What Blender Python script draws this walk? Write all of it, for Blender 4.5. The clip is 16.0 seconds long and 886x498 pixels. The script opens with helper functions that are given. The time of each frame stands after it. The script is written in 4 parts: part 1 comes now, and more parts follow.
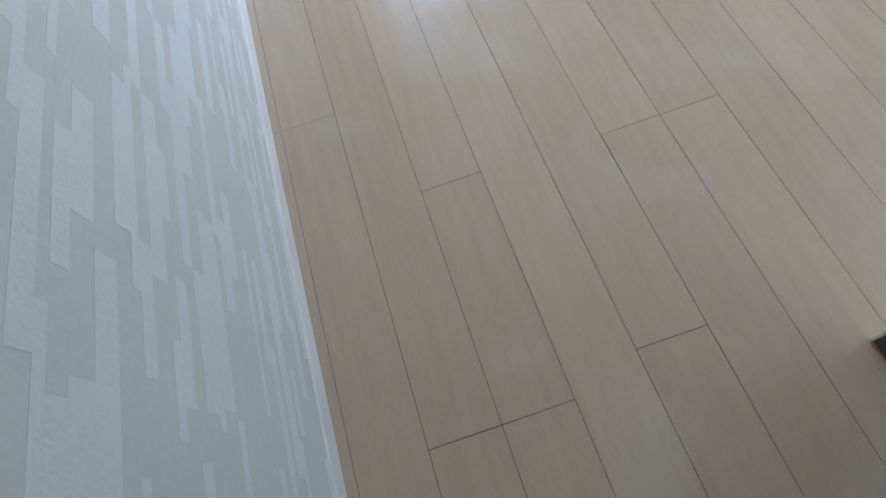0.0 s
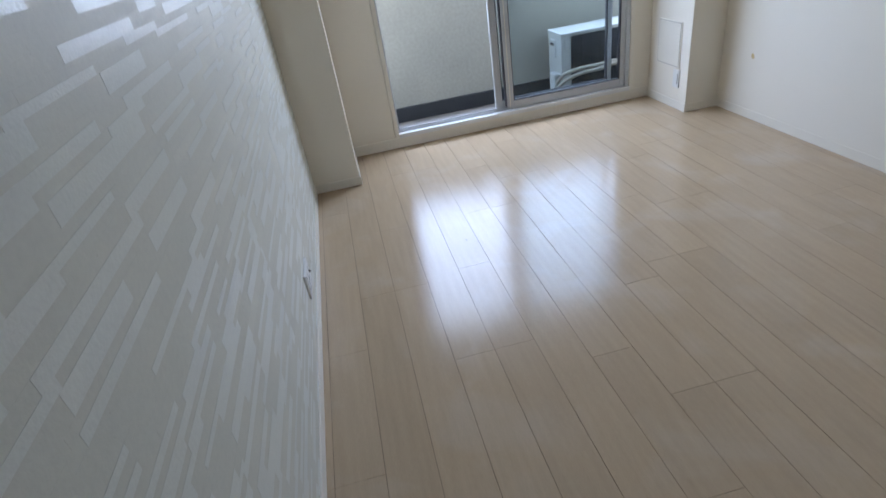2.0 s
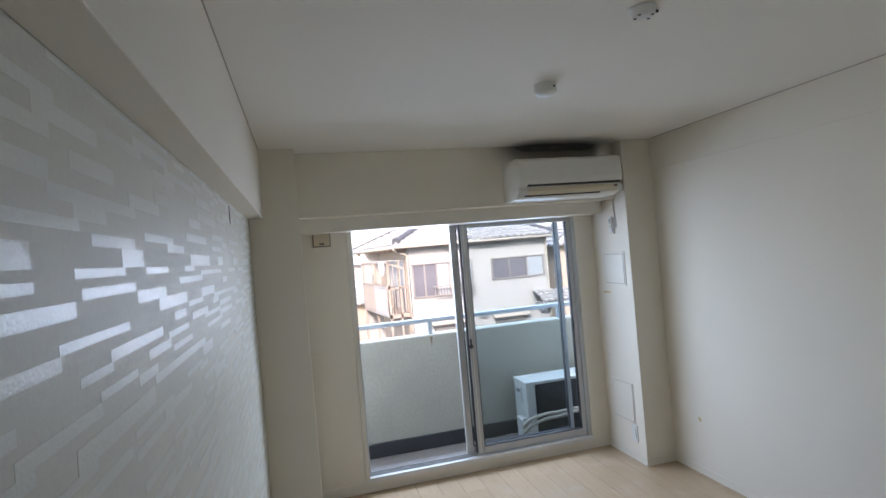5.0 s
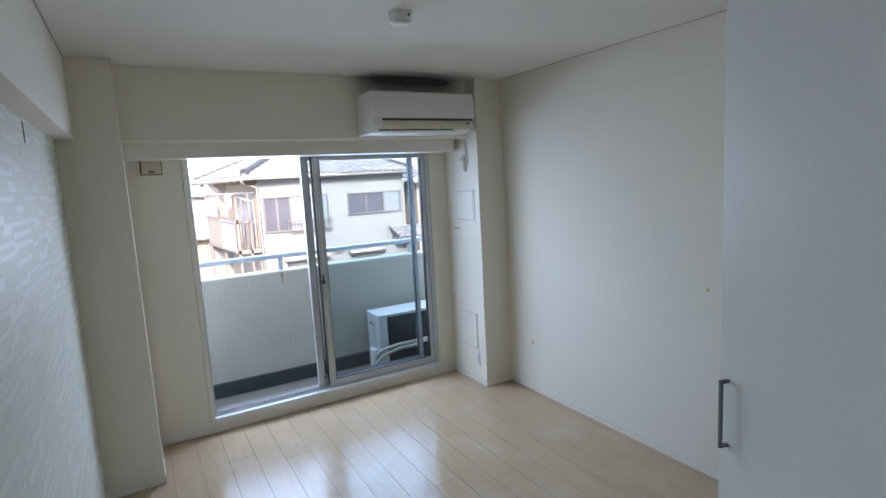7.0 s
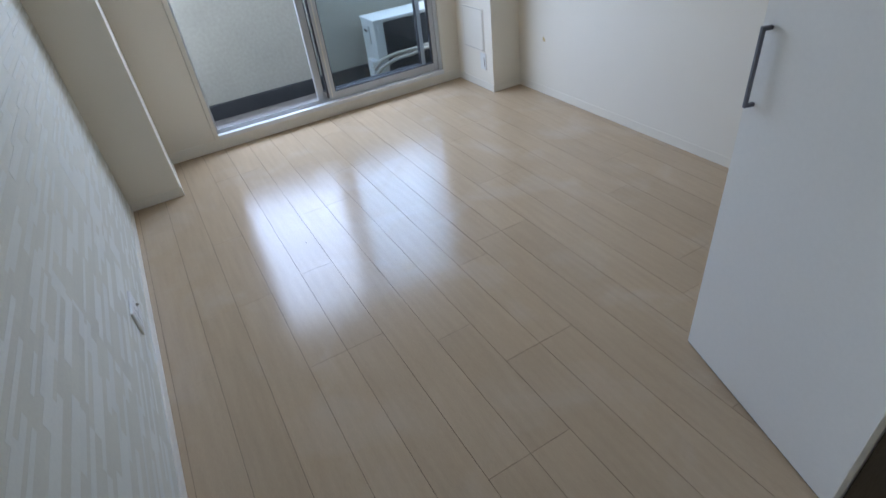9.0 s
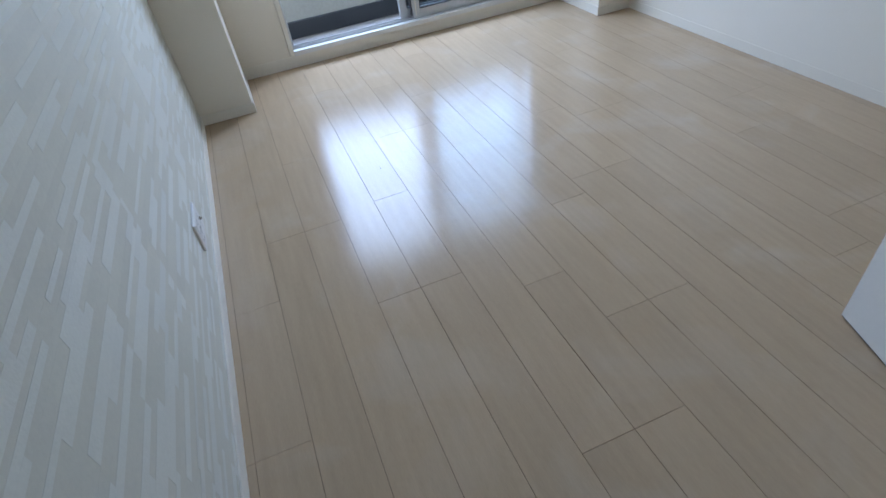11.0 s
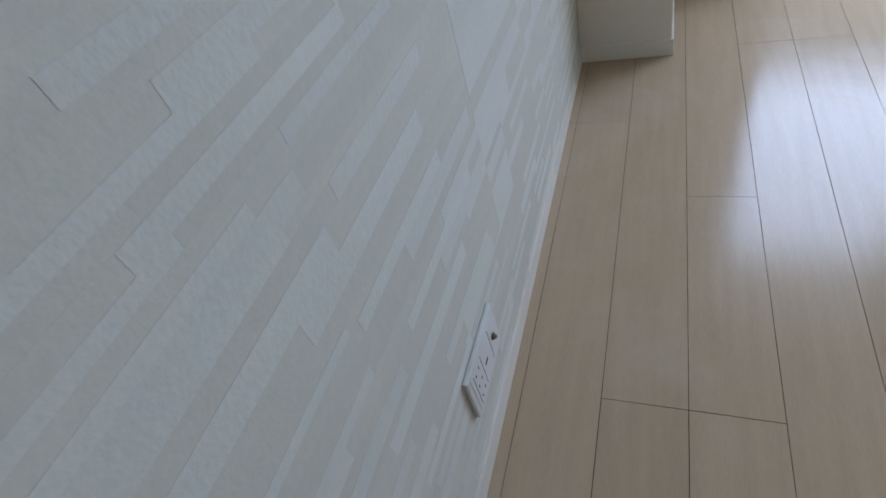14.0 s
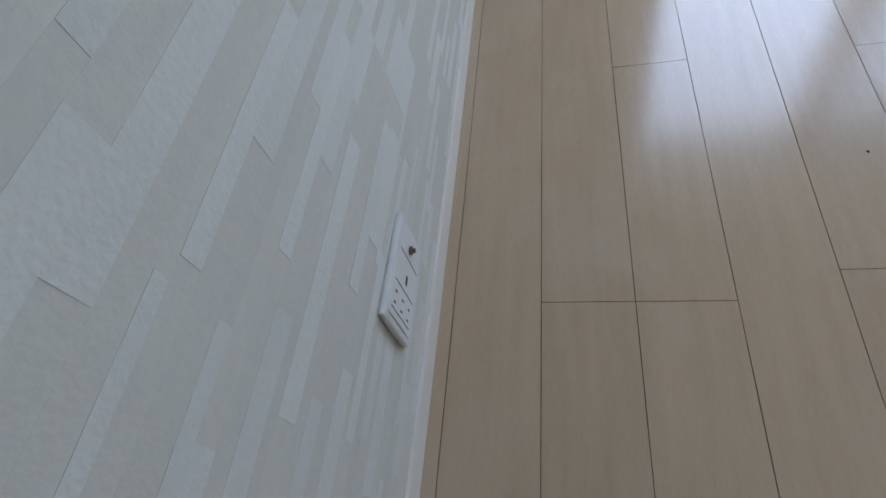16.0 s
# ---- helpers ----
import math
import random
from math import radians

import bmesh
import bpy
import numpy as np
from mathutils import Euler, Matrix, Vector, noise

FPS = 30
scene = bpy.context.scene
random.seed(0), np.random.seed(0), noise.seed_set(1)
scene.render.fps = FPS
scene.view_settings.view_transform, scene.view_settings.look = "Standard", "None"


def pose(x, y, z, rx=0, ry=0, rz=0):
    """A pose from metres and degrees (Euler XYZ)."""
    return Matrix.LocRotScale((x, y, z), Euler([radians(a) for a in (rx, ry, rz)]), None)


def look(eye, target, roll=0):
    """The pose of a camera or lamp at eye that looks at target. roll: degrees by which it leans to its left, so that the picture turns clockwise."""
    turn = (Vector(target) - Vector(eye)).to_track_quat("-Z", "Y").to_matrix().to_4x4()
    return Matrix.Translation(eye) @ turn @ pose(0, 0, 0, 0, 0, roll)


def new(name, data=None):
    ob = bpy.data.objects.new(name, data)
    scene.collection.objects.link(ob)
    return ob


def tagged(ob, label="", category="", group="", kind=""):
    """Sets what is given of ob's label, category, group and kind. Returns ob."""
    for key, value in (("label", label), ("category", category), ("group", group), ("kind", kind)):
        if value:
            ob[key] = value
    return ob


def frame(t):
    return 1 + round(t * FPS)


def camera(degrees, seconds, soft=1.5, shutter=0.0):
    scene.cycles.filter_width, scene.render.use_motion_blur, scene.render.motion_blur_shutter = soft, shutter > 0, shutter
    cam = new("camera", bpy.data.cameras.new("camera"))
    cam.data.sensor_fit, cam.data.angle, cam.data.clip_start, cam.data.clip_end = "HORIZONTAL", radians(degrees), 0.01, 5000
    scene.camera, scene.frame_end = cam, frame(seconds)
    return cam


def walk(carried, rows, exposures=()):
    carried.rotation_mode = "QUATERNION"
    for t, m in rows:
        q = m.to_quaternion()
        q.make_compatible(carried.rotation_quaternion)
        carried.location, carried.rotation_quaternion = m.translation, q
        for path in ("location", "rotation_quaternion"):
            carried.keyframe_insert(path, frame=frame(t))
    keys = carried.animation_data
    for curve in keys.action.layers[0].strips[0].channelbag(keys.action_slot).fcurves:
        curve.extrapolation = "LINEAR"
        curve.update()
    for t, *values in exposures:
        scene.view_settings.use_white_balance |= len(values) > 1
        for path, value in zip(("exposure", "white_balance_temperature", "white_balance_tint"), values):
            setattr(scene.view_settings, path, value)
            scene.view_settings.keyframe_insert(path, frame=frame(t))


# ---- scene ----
cam = camera(79.4, 16.0, shutter=0.15)
PATH = [
    (0, (0.328, 0.011, 1.095), (0.343, 0.891, -0.702), -18.1),
    (0.5, (0.328, 0.011, 1.158), (0.38, 1.076, -0.534), -15.6),
    (1, (0.298, -0.025, 1.226), (0.437, 1.305, -0.261), -11.8),
    (1.5, (0.33, -0.006, 1.297), (0.479, 1.516, 0.008), -11.6),
    (2, (0.321, -0.007, 1.346), (0.542, 1.689, 0.31), -9.4),
    (2.5, (0.321, -0.03, 1.421), (0.605, 1.788, 0.638), -7.7),
    (3, (0.313, -0.035, 1.468), (0.653, 1.869, 0.96), -6.6),
    (3.5, (0.304, -0.077, 1.549), (0.684, 1.871, 1.307), -6.0),
    (6, (0.26, -0.141, 1.672), (1.033, 1.703, 1.698), -3.1),
    (6.5, (0.299, -0.154, 1.648), (1.24, 1.608, 1.553), -2.6),
    (7, (0.305, -0.117, 1.659), (1.29, 1.604, 1.39), -3.1),
    (7.5, (0.331, -0.094, 1.612), (1.255, 1.603, 1.096), -4.6),
    (8, (0.362, -0.071, 1.56), (1.202, 1.577, 0.799), -6.1),
    (8.5, (0.372, -0.051, 1.511), (1.143, 1.506, 0.52), -7.1),
    (9, (0.377, -0.042, 1.461), (1.082, 1.411, 0.281), -7.4),
    (9.2, (0.38, -0.037, 1.449), (1.052, 1.375, 0.202), -7.8),
    (11.3, (0.362, 0.251, 1.247), (0.662, 1.744, -0.049), -9.6),
    (11.5, (0.43, 0.315, 1.247), (0.574, 1.883, 0.014), -11.9),
    (12, (0.418, 0.51, 1.229), (0.275, 2.172, 0.126), -12.1),
    (12.5, (0.365, 0.787, 1.184), (0.024, 2.487, 0.187), -11.3),
    (13, (0.33, 0.975, 1.158), (-0.187, 2.639, 0.177), -12.9),
    (13.5, (0.313, 1.263, 1.092), (-0.411, 2.73, -0.059), -16.5),
    (14, (0.26, 1.444, 0.971), (-0.47, 2.678, -0.423), -19.8),
    (14.5, (0.221, 1.526, 0.86), (-0.423, 2.617, -0.688), -21.8),
    (15, (0.233, 1.544, 0.828), (-0.337, 2.561, -0.796), -23.7),
    (15.5, (0.246, 1.543, 0.826), (-0.281, 2.561, -0.813), -23.9),
    (16, (0.237, 1.533, 0.827), (-0.237, 2.574, -0.814), -22.4),
]
# stops, kelvin and tint along the way
EXPOSURES = [(0.0, 3.78, 5950, 23), (0.5, 3.68, 5800, 19), (1.0, 3.29, 5800, 21), (1.5, 2.98, 5950, 23), (2.0, 2.84, 6450, 24), (2.5, 2.7, 6800, 23),
             (3.0, 2.48, 6900, 23), (3.5, 2.44, 7150, 26), (6.0, 2.59, 6300, 21), (7.0, 2.57, 6200, 21), (8.0, 2.6, 6350, 22), (9.0, 2.79, 6350, 23),
             (11.5, 2.94, 5950, 21), (12.5, 2.69, 6450, 24), (13.0, 2.6, 6400, 24), (14.0, 2.57, 6400, 24), (15.0, 2.55, 6450, 25), (16.0, 2.57, 6450, 24)]
walk(cam, [(t, look(eye, target, roll)) for t, eye, target, roll in PATH], EXPOSURES)

# ---- world, sun, exposure ----
world = bpy.data.worlds.new("world")
scene.world = world
world.use_nodes = True
wn = world.node_tree.nodes
sky = wn.new("ShaderNodeTexSky")
sky.sky_type = "NISHITA"
sky.sun_disc = False
SUN_EL, SUN_AZ = 30.0, 198.0   # the sun stands behind the building, over the viewer's left shoulder
sky.sun_elevation = radians(SUN_EL)
sky.sun_rotation = radians(SUN_AZ)
sky.air_density, sky.dust_density = 1.0, 1.6
wn["Background"].inputs[1].default_value = 0.115
world.node_tree.links.new(sky.outputs[0], wn["Background"].inputs[0])

sun = new("sun", bpy.data.lights.new("sun", "SUN"))
sun.data.energy, sun.data.angle, sun.data.color = 0.85, radians(1.5), (1.0, 0.95, 0.87)
sd = Vector((math.sin(radians(SUN_AZ)) * math.cos(radians(SUN_EL)), math.cos(radians(SUN_AZ)) * math.cos(radians(SUN_EL)), math.sin(radians(SUN_EL))))
sun.matrix_world = look(sd * 30, (0, 0, 0))

# the sky's light, in the opening between the balcony parapet and the slab above it
lamp = new("sky_light", bpy.data.lights.new("sky_light", "AREA"))
lamp.data.shape, lamp.data.size, lamp.data.size_y = "RECTANGLE", 7.0, 1.5
lamp.data.energy, lamp.data.color = 48.0, (0.56, 0.765, 1.0)
lamp.matrix_world = look((0.9, 4.69, 1.72), (0.9, 3.69, 1.55))

# ---- materials ----
def mat(name, col, rough=0.6, metal=0.0, var=0.06, scale=3.0, fine=120.0, bump=0.0, bscale=200.0, coat=0.0, stretch=(1, 1, 1), rnd=0.0, spec=0.5, rvar=0.0):
    """A surface with stains at one scale, grain at another, and fine relief."""
    m = bpy.data.materials.new(name)
    m.use_nodes = True
    t = m.node_tree
    n, l = t.nodes, t.links
    b = n["Principled BSDF"]
    b.inputs["Roughness"].default_value = rough
    b.inputs["Metallic"].default_value = metal
    b.inputs["Specular IOR Level"].default_value = spec
    b.inputs["Coat Weight"].default_value = coat
    b.inputs["Coat Roughness"].default_value = 0.15
    geo = n.new("ShaderNodeNewGeometry")
    mp = n.new("ShaderNodeVectorMath"); mp.operation = "MULTIPLY"
    mp.inputs[1].default_value = stretch
    l.new(geo.outputs["Position"], mp.inputs[0])
    big = n.new("ShaderNodeTexNoise"); big.inputs["Scale"].default_value = scale; big.inputs["Detail"].default_value = 4
    small = n.new("ShaderNodeTexNoise"); small.inputs["Scale"].default_value = fine; small.inputs["Detail"].default_value = 3
    l.new(mp.outputs[0], big.inputs["Vector"]); l.new(mp.outputs[0], small.inputs["Vector"])
    add = n.new("ShaderNodeMath"); add.operation = "ADD"
    l.new(big.outputs["Fac"], add.inputs[0]); l.new(small.outputs["Fac"], add.inputs[1])
    ramp = n.new("ShaderNodeMapRange")
    ramp.inputs["From Min"].default_value, ramp.inputs["From Max"].default_value = 0.6, 1.4
    ramp.inputs["To Min"].default_value, ramp.inputs["To Max"].default_value = 1 - var, 1 + var
    l.new(add.outputs[0], ramp.inputs["Value"])
    last = ramp.outputs[0]
    if rnd:
        oi = n.new("ShaderNodeObjectInfo")
        rr = n.new("ShaderNodeMapRange")
        rr.inputs["To Min"].default_value, rr.inputs["To Max"].default_value = 1 - rnd, 1 + rnd
        l.new(oi.outputs["Random"], rr.inputs["Value"])
        mu = n.new("ShaderNodeMath"); mu.operation = "MULTIPLY"
        l.new(last, mu.inputs[0]); l.new(rr.outputs[0], mu.inputs[1])
        last = mu.outputs[0]
    mix = n.new("ShaderNodeVectorMath"); mix.operation = "SCALE"
    mix.inputs[0].default_value = col
    l.new(last, mix.inputs["Scale"])
    l.new(mix.outputs[0], b.inputs["Base Color"])
    if rvar:
        rg = n.new("ShaderNodeMapRange")
        rg.inputs["From Min"].default_value, rg.inputs["From Max"].default_value = 0.35, 0.65
        rg.inputs["To Min"].default_value, rg.inputs["To Max"].default_value = rough - rvar, rough + rvar
        l.new(big.outputs["Fac"], rg.inputs["Value"]); l.new(rg.outputs[0], b.inputs["Roughness"])
    if bump:
        bt = n.new("ShaderNodeTexNoise"); bt.inputs["Scale"].default_value = bscale; bt.inputs["Detail"].default_value = 2
        l.new(geo.outputs["Position"], bt.inputs["Vector"])
        bp = n.new("ShaderNodeBump"); bp.inputs["Strength"].default_value = bump; bp.inputs["Distance"].default_value = 0.002
        l.new(bt.outputs["Fac"], bp.inputs["Height"]); l.new(bp.outputs[0], b.inputs["Normal"])
    return m


def glass_mat(name, tint, gloss=1.0):
    m = bpy.data.materials.new(name)
    m.use_nodes = True
    n, l = m.node_tree.nodes, m.node_tree.links
    n.remove(n["Principled BSDF"])
    tr = n.new("ShaderNodeBsdfTransparent"); tr.inputs[0].default_value = (*tint, 1)
    gl = n.new("ShaderNodeBsdfGlossy"); gl.inputs["Roughness"].default_value = 0.02
    fr = n.new("ShaderNodeFresnel"); fr.inputs["IOR"].default_value = 1.27
    mx = n.new("ShaderNodeMixShader")
    l.new(fr.outputs[0], mx.inputs[0]); l.new(tr.outputs[0], mx.inputs[1]); l.new(gl.outputs[0], mx.inputs[2])
    l.new(mx.outputs[0], n["Material Output"].inputs[0])
    return m


M_PAPER = mat("white_wallpaper", (0.83, 0.765, 0.65), 0.75, var=0.03, scale=1.2, fine=250, bump=0.25, bscale=260)
M_CEIL = mat("ceiling_paper", (0.84, 0.80, 0.72), 0.8, var=0.03, scale=0.8, fine=200, bump=0.2, bscale=300)
M_TRIM = mat("white_trim", (0.82, 0.768, 0.665), 0.4, var=0.03, scale=4, fine=60)
M_TILE_MATT = mat("accent_tile_matt", (0.685, 0.666, 0.572), 0.55, var=0.05, scale=6, fine=90, bump=0.15, bscale=220, rnd=0.03, spec=0.25)
M_TILE_PEARL = mat("accent_tile_pearl", (0.73, 0.729, 0.655), 0.33, var=0.05, scale=8, fine=110, bump=0.3, bscale=170, rnd=0.03, spec=0.3)
M_GROUT = mat("accent_tile_joint", (0.665, 0.647, 0.555), 0.7, var=0.05)
M_PLANK = mat("maple_flooring", (0.53, 0.39, 0.255), 0.17, var=0.085, scale=5, fine=60, stretch=(9, 0.7, 1), rnd=0.035, rvar=0.025, spec=0.40)
def haze(m, col, scale, lo, hi, rough):
    """Dull, whitish wiped patches over a polished surface."""
    n, l = m.node_tree.nodes, m.node_tree.links
    b = n["Principled BSDF"]
    geo = n.new("ShaderNodeNewGeometry")
    t = n.new("ShaderNodeTexNoise"); t.inputs["Scale"].default_value = scale; t.inputs["Detail"].default_value = 5; t.inputs["Distortion"].default_value = 0.6
    l.new(geo.outputs["Position"], t.inputs["Vector"])
    r = n.new("ShaderNodeMapRange"); r.inputs["From Min"].default_value, r.inputs["From Max"].default_value = lo, hi
    r.inputs["To Max"].default_value = 0.17
    l.new(t.outputs["Fac"], r.inputs["Value"])
    mx = n.new("ShaderNodeMix"); mx.data_type = "RGBA"
    src = b.inputs["Base Color"].links[0].from_socket
    l.new(r.outputs[0], mx.inputs["Factor"]); l.new(src, mx.inputs[6]); mx.inputs[7].default_value = (*col, 1)
    l.new(mx.outputs[2], b.inputs["Base Color"])
    ad = n.new("ShaderNodeMath"); ad.operation = "MULTIPLY_ADD"; ad.inputs[1].default_value = rough
    l.new(r.outputs[0], ad.inputs[0]); l.new(b.inputs["Roughness"].links[0].from_socket, ad.inputs[2])
    l.new(ad.outputs[0], b.inputs["Roughness"])

haze(M_PLANK, (0.72, 0.665, 0.605), 2.8, 0.52, 0.76, 0.16)
M_SEAM = mat("floor_groove", (0.12, 0.07, 0.042), 0.7, var=0.1)
M_DOOR = mat("white_laminate", (0.86, 0.842, 0.795), 0.38, var=0.02, scale=2, fine=80, bump=0.05)
M_EDGE = mat("dark_edge", (0.10, 0.085, 0.075), 0.6)
M_DARKWOOD = mat("dark_brown_wood", (0.10, 0.075, 0.05), 0.5, var=0.25, scale=6, fine=60, stretch=(8, 8, 0.7))
M_HANDLE = mat("grey_metal_handle", (0.16, 0.165, 0.19), 0.4, metal=0.7, var=0.05)
M_ALU = mat("silver_aluminium", (0.54, 0.55, 0.555), 0.42, metal=0.3, var=0.06, scale=10, fine=200)
M_SILL = mat("bright_aluminium", (0.76, 0.76, 0.75), 0.4, metal=0.2, var=0.06, scale=10, fine=200)
M_TRACK = mat("weathered_track", (0.17, 0.155, 0.14), 0.75, var=0.2, scale=12, fine=150)
M_ALUDARK = mat("dark_seal", (0.05, 0.05, 0.055), 0.6)
M_PLASTIC = mat("white_plastic", (0.78, 0.77, 0.73), 0.35, var=0.03)
M_ACBODY = mat("ivory_plastic", (0.76, 0.74, 0.68), 0.38, var=0.03, scale=3)
# ivory flap with the gold reflection on the underside put into its colour
M_ACFLAP = mat("gold_lit_plastic", (0.66, 0.58, 0.42), 0.32, var=0.05, scale=4)
M_BRASS = mat("dull_brass", (0.22, 0.19, 0.13), 0.4, metal=0.8)
M_GAP = mat("gap_line", (0.45, 0.39, 0.33), 0.8)
M_DARK = mat("dark_slot", (0.03, 0.028, 0.026), 0.6)
M_BROWN = mat("brown_plastic", (0.22, 0.16, 0.10), 0.5)
M_CREAM = mat("cream_plastic", (0.64, 0.55, 0.39), 0.45)
M_STAIN = mat("yellow_glue", (0.66, 0.50, 0.24), 0.6, var=0.3, scale=80)
# shade above the air conditioner, put into a dark grey colour
M_BEAMSHADE = mat("grey_beam_shade", (0.17, 0.16, 0.15), 0.85, var=0.4, scale=9)
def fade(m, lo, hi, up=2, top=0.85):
    """Lets a patch of painted shade fade out towards the ends of its box."""
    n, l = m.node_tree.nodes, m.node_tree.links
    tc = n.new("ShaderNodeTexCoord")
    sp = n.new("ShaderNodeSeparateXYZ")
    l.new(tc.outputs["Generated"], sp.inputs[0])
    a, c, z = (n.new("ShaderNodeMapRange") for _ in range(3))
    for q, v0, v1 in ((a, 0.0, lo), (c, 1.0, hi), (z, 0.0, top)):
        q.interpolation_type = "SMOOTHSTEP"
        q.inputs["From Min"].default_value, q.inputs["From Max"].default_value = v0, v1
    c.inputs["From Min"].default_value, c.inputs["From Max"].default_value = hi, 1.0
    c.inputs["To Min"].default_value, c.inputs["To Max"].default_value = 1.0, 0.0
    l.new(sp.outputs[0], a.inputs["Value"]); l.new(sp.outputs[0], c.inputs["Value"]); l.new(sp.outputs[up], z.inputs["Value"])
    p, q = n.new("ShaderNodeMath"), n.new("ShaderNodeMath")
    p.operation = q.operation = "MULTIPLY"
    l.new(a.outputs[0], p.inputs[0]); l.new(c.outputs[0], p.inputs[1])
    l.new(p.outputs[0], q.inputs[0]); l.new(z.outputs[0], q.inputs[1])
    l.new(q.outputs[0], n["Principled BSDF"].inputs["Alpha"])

fade(M_BEAMSHADE, 0.35, 0.8, 2, 1.25)
# the same shade carried onto the ceiling as grey colour
M_CEILSHADE = mat("grey_ceiling_shade", (0.17, 0.16, 0.15), 0.85, var=0.4, scale=9)
fade(M_CEILSHADE, 0.4, 0.7, 1, 1.15)
M_RENDERW = mat("balcony_render", (0.38, 0.36, 0.30), 0.85, var=0.12, scale=2.2, fine=40, bump=0.4, bscale=35)
M_UPSTAND = mat("dark_waterproofing", (0.035, 0.037, 0.04), 0.7, var=0.2, scale=5)
M_BALFLOOR = mat("balcony_sheet", (0.17, 0.15, 0.13), 0.8, var=0.15, scale=5, fine=90)
M_RAIL = mat("painted_rail", (0.38, 0.42, 0.45), 0.45, var=0.06)
M_UNIT = mat("unit_paint", (0.52, 0.515, 0.47), 0.45, var=0.05)
M_COIL = mat("coil_dark", (0.014, 0.016, 0.019), 0.75, var=0.2, fine=300)
M_PIPE = mat("pipe_wrap", (0.38, 0.34, 0.275), 0.8, var=0.12, scale=20)
M_STUCCO = mat("white_stucco", (0.50, 0.485, 0.455), 0.9, var=0.05, scale=1.0, fine=15, bump=0.5, bscale=25)
M_CREAMWALL = mat("cream_stucco", (0.50, 0.42, 0.33), 0.9, var=0.08, scale=1.2, fine=15)
M_ROOF = mat("grey_roof_tile", (0.43, 0.42, 0.40), 0.6, var=0.18, scale=3, fine=14)
M_ROOFDARK = mat("dark_ridge_tile", (0.12, 0.12, 0.125), 0.6, var=0.15, scale=5)
M_SOFFIT = mat("cream_soffit", (0.52, 0.46, 0.38), 0.8, var=0.08, scale=3)
M_TIMBER = mat("brown_timber", (0.42, 0.345, 0.275), 0.7, var=0.2, scale=4)
M_HOUSEPANE = mat("house_window_pane", (0.17, 0.165, 0.185), 0.35, var=0.2, scale=1.5)
M_HOUSEBLIND = mat("house_frosted_pane", (0.42, 0.45, 0.47), 0.3, var=0.05)
M_HOUSEFRAME = mat("bronze_frame", (0.32, 0.29, 0.265), 0.5)
M_HOUSEMETAL = mat("white_balcony_bars", (0.46, 0.45, 0.43), 0.5)
M_ASPHALT = mat("asphalt", (0.055, 0.055, 0.055), 0.9, var=0.2, scale=1.5, fine=40)
M_CONC = mat("concrete", (0.42, 0.41, 0.39), 0.9, var=0.1, scale=0.8, fine=20)
M_CLOTH = mat("pale_cloth", (0.55, 0.62, 0.70), 0.9)
M_GLASS = glass_mat("window_glass", (0.865, 0.90, 0.915))

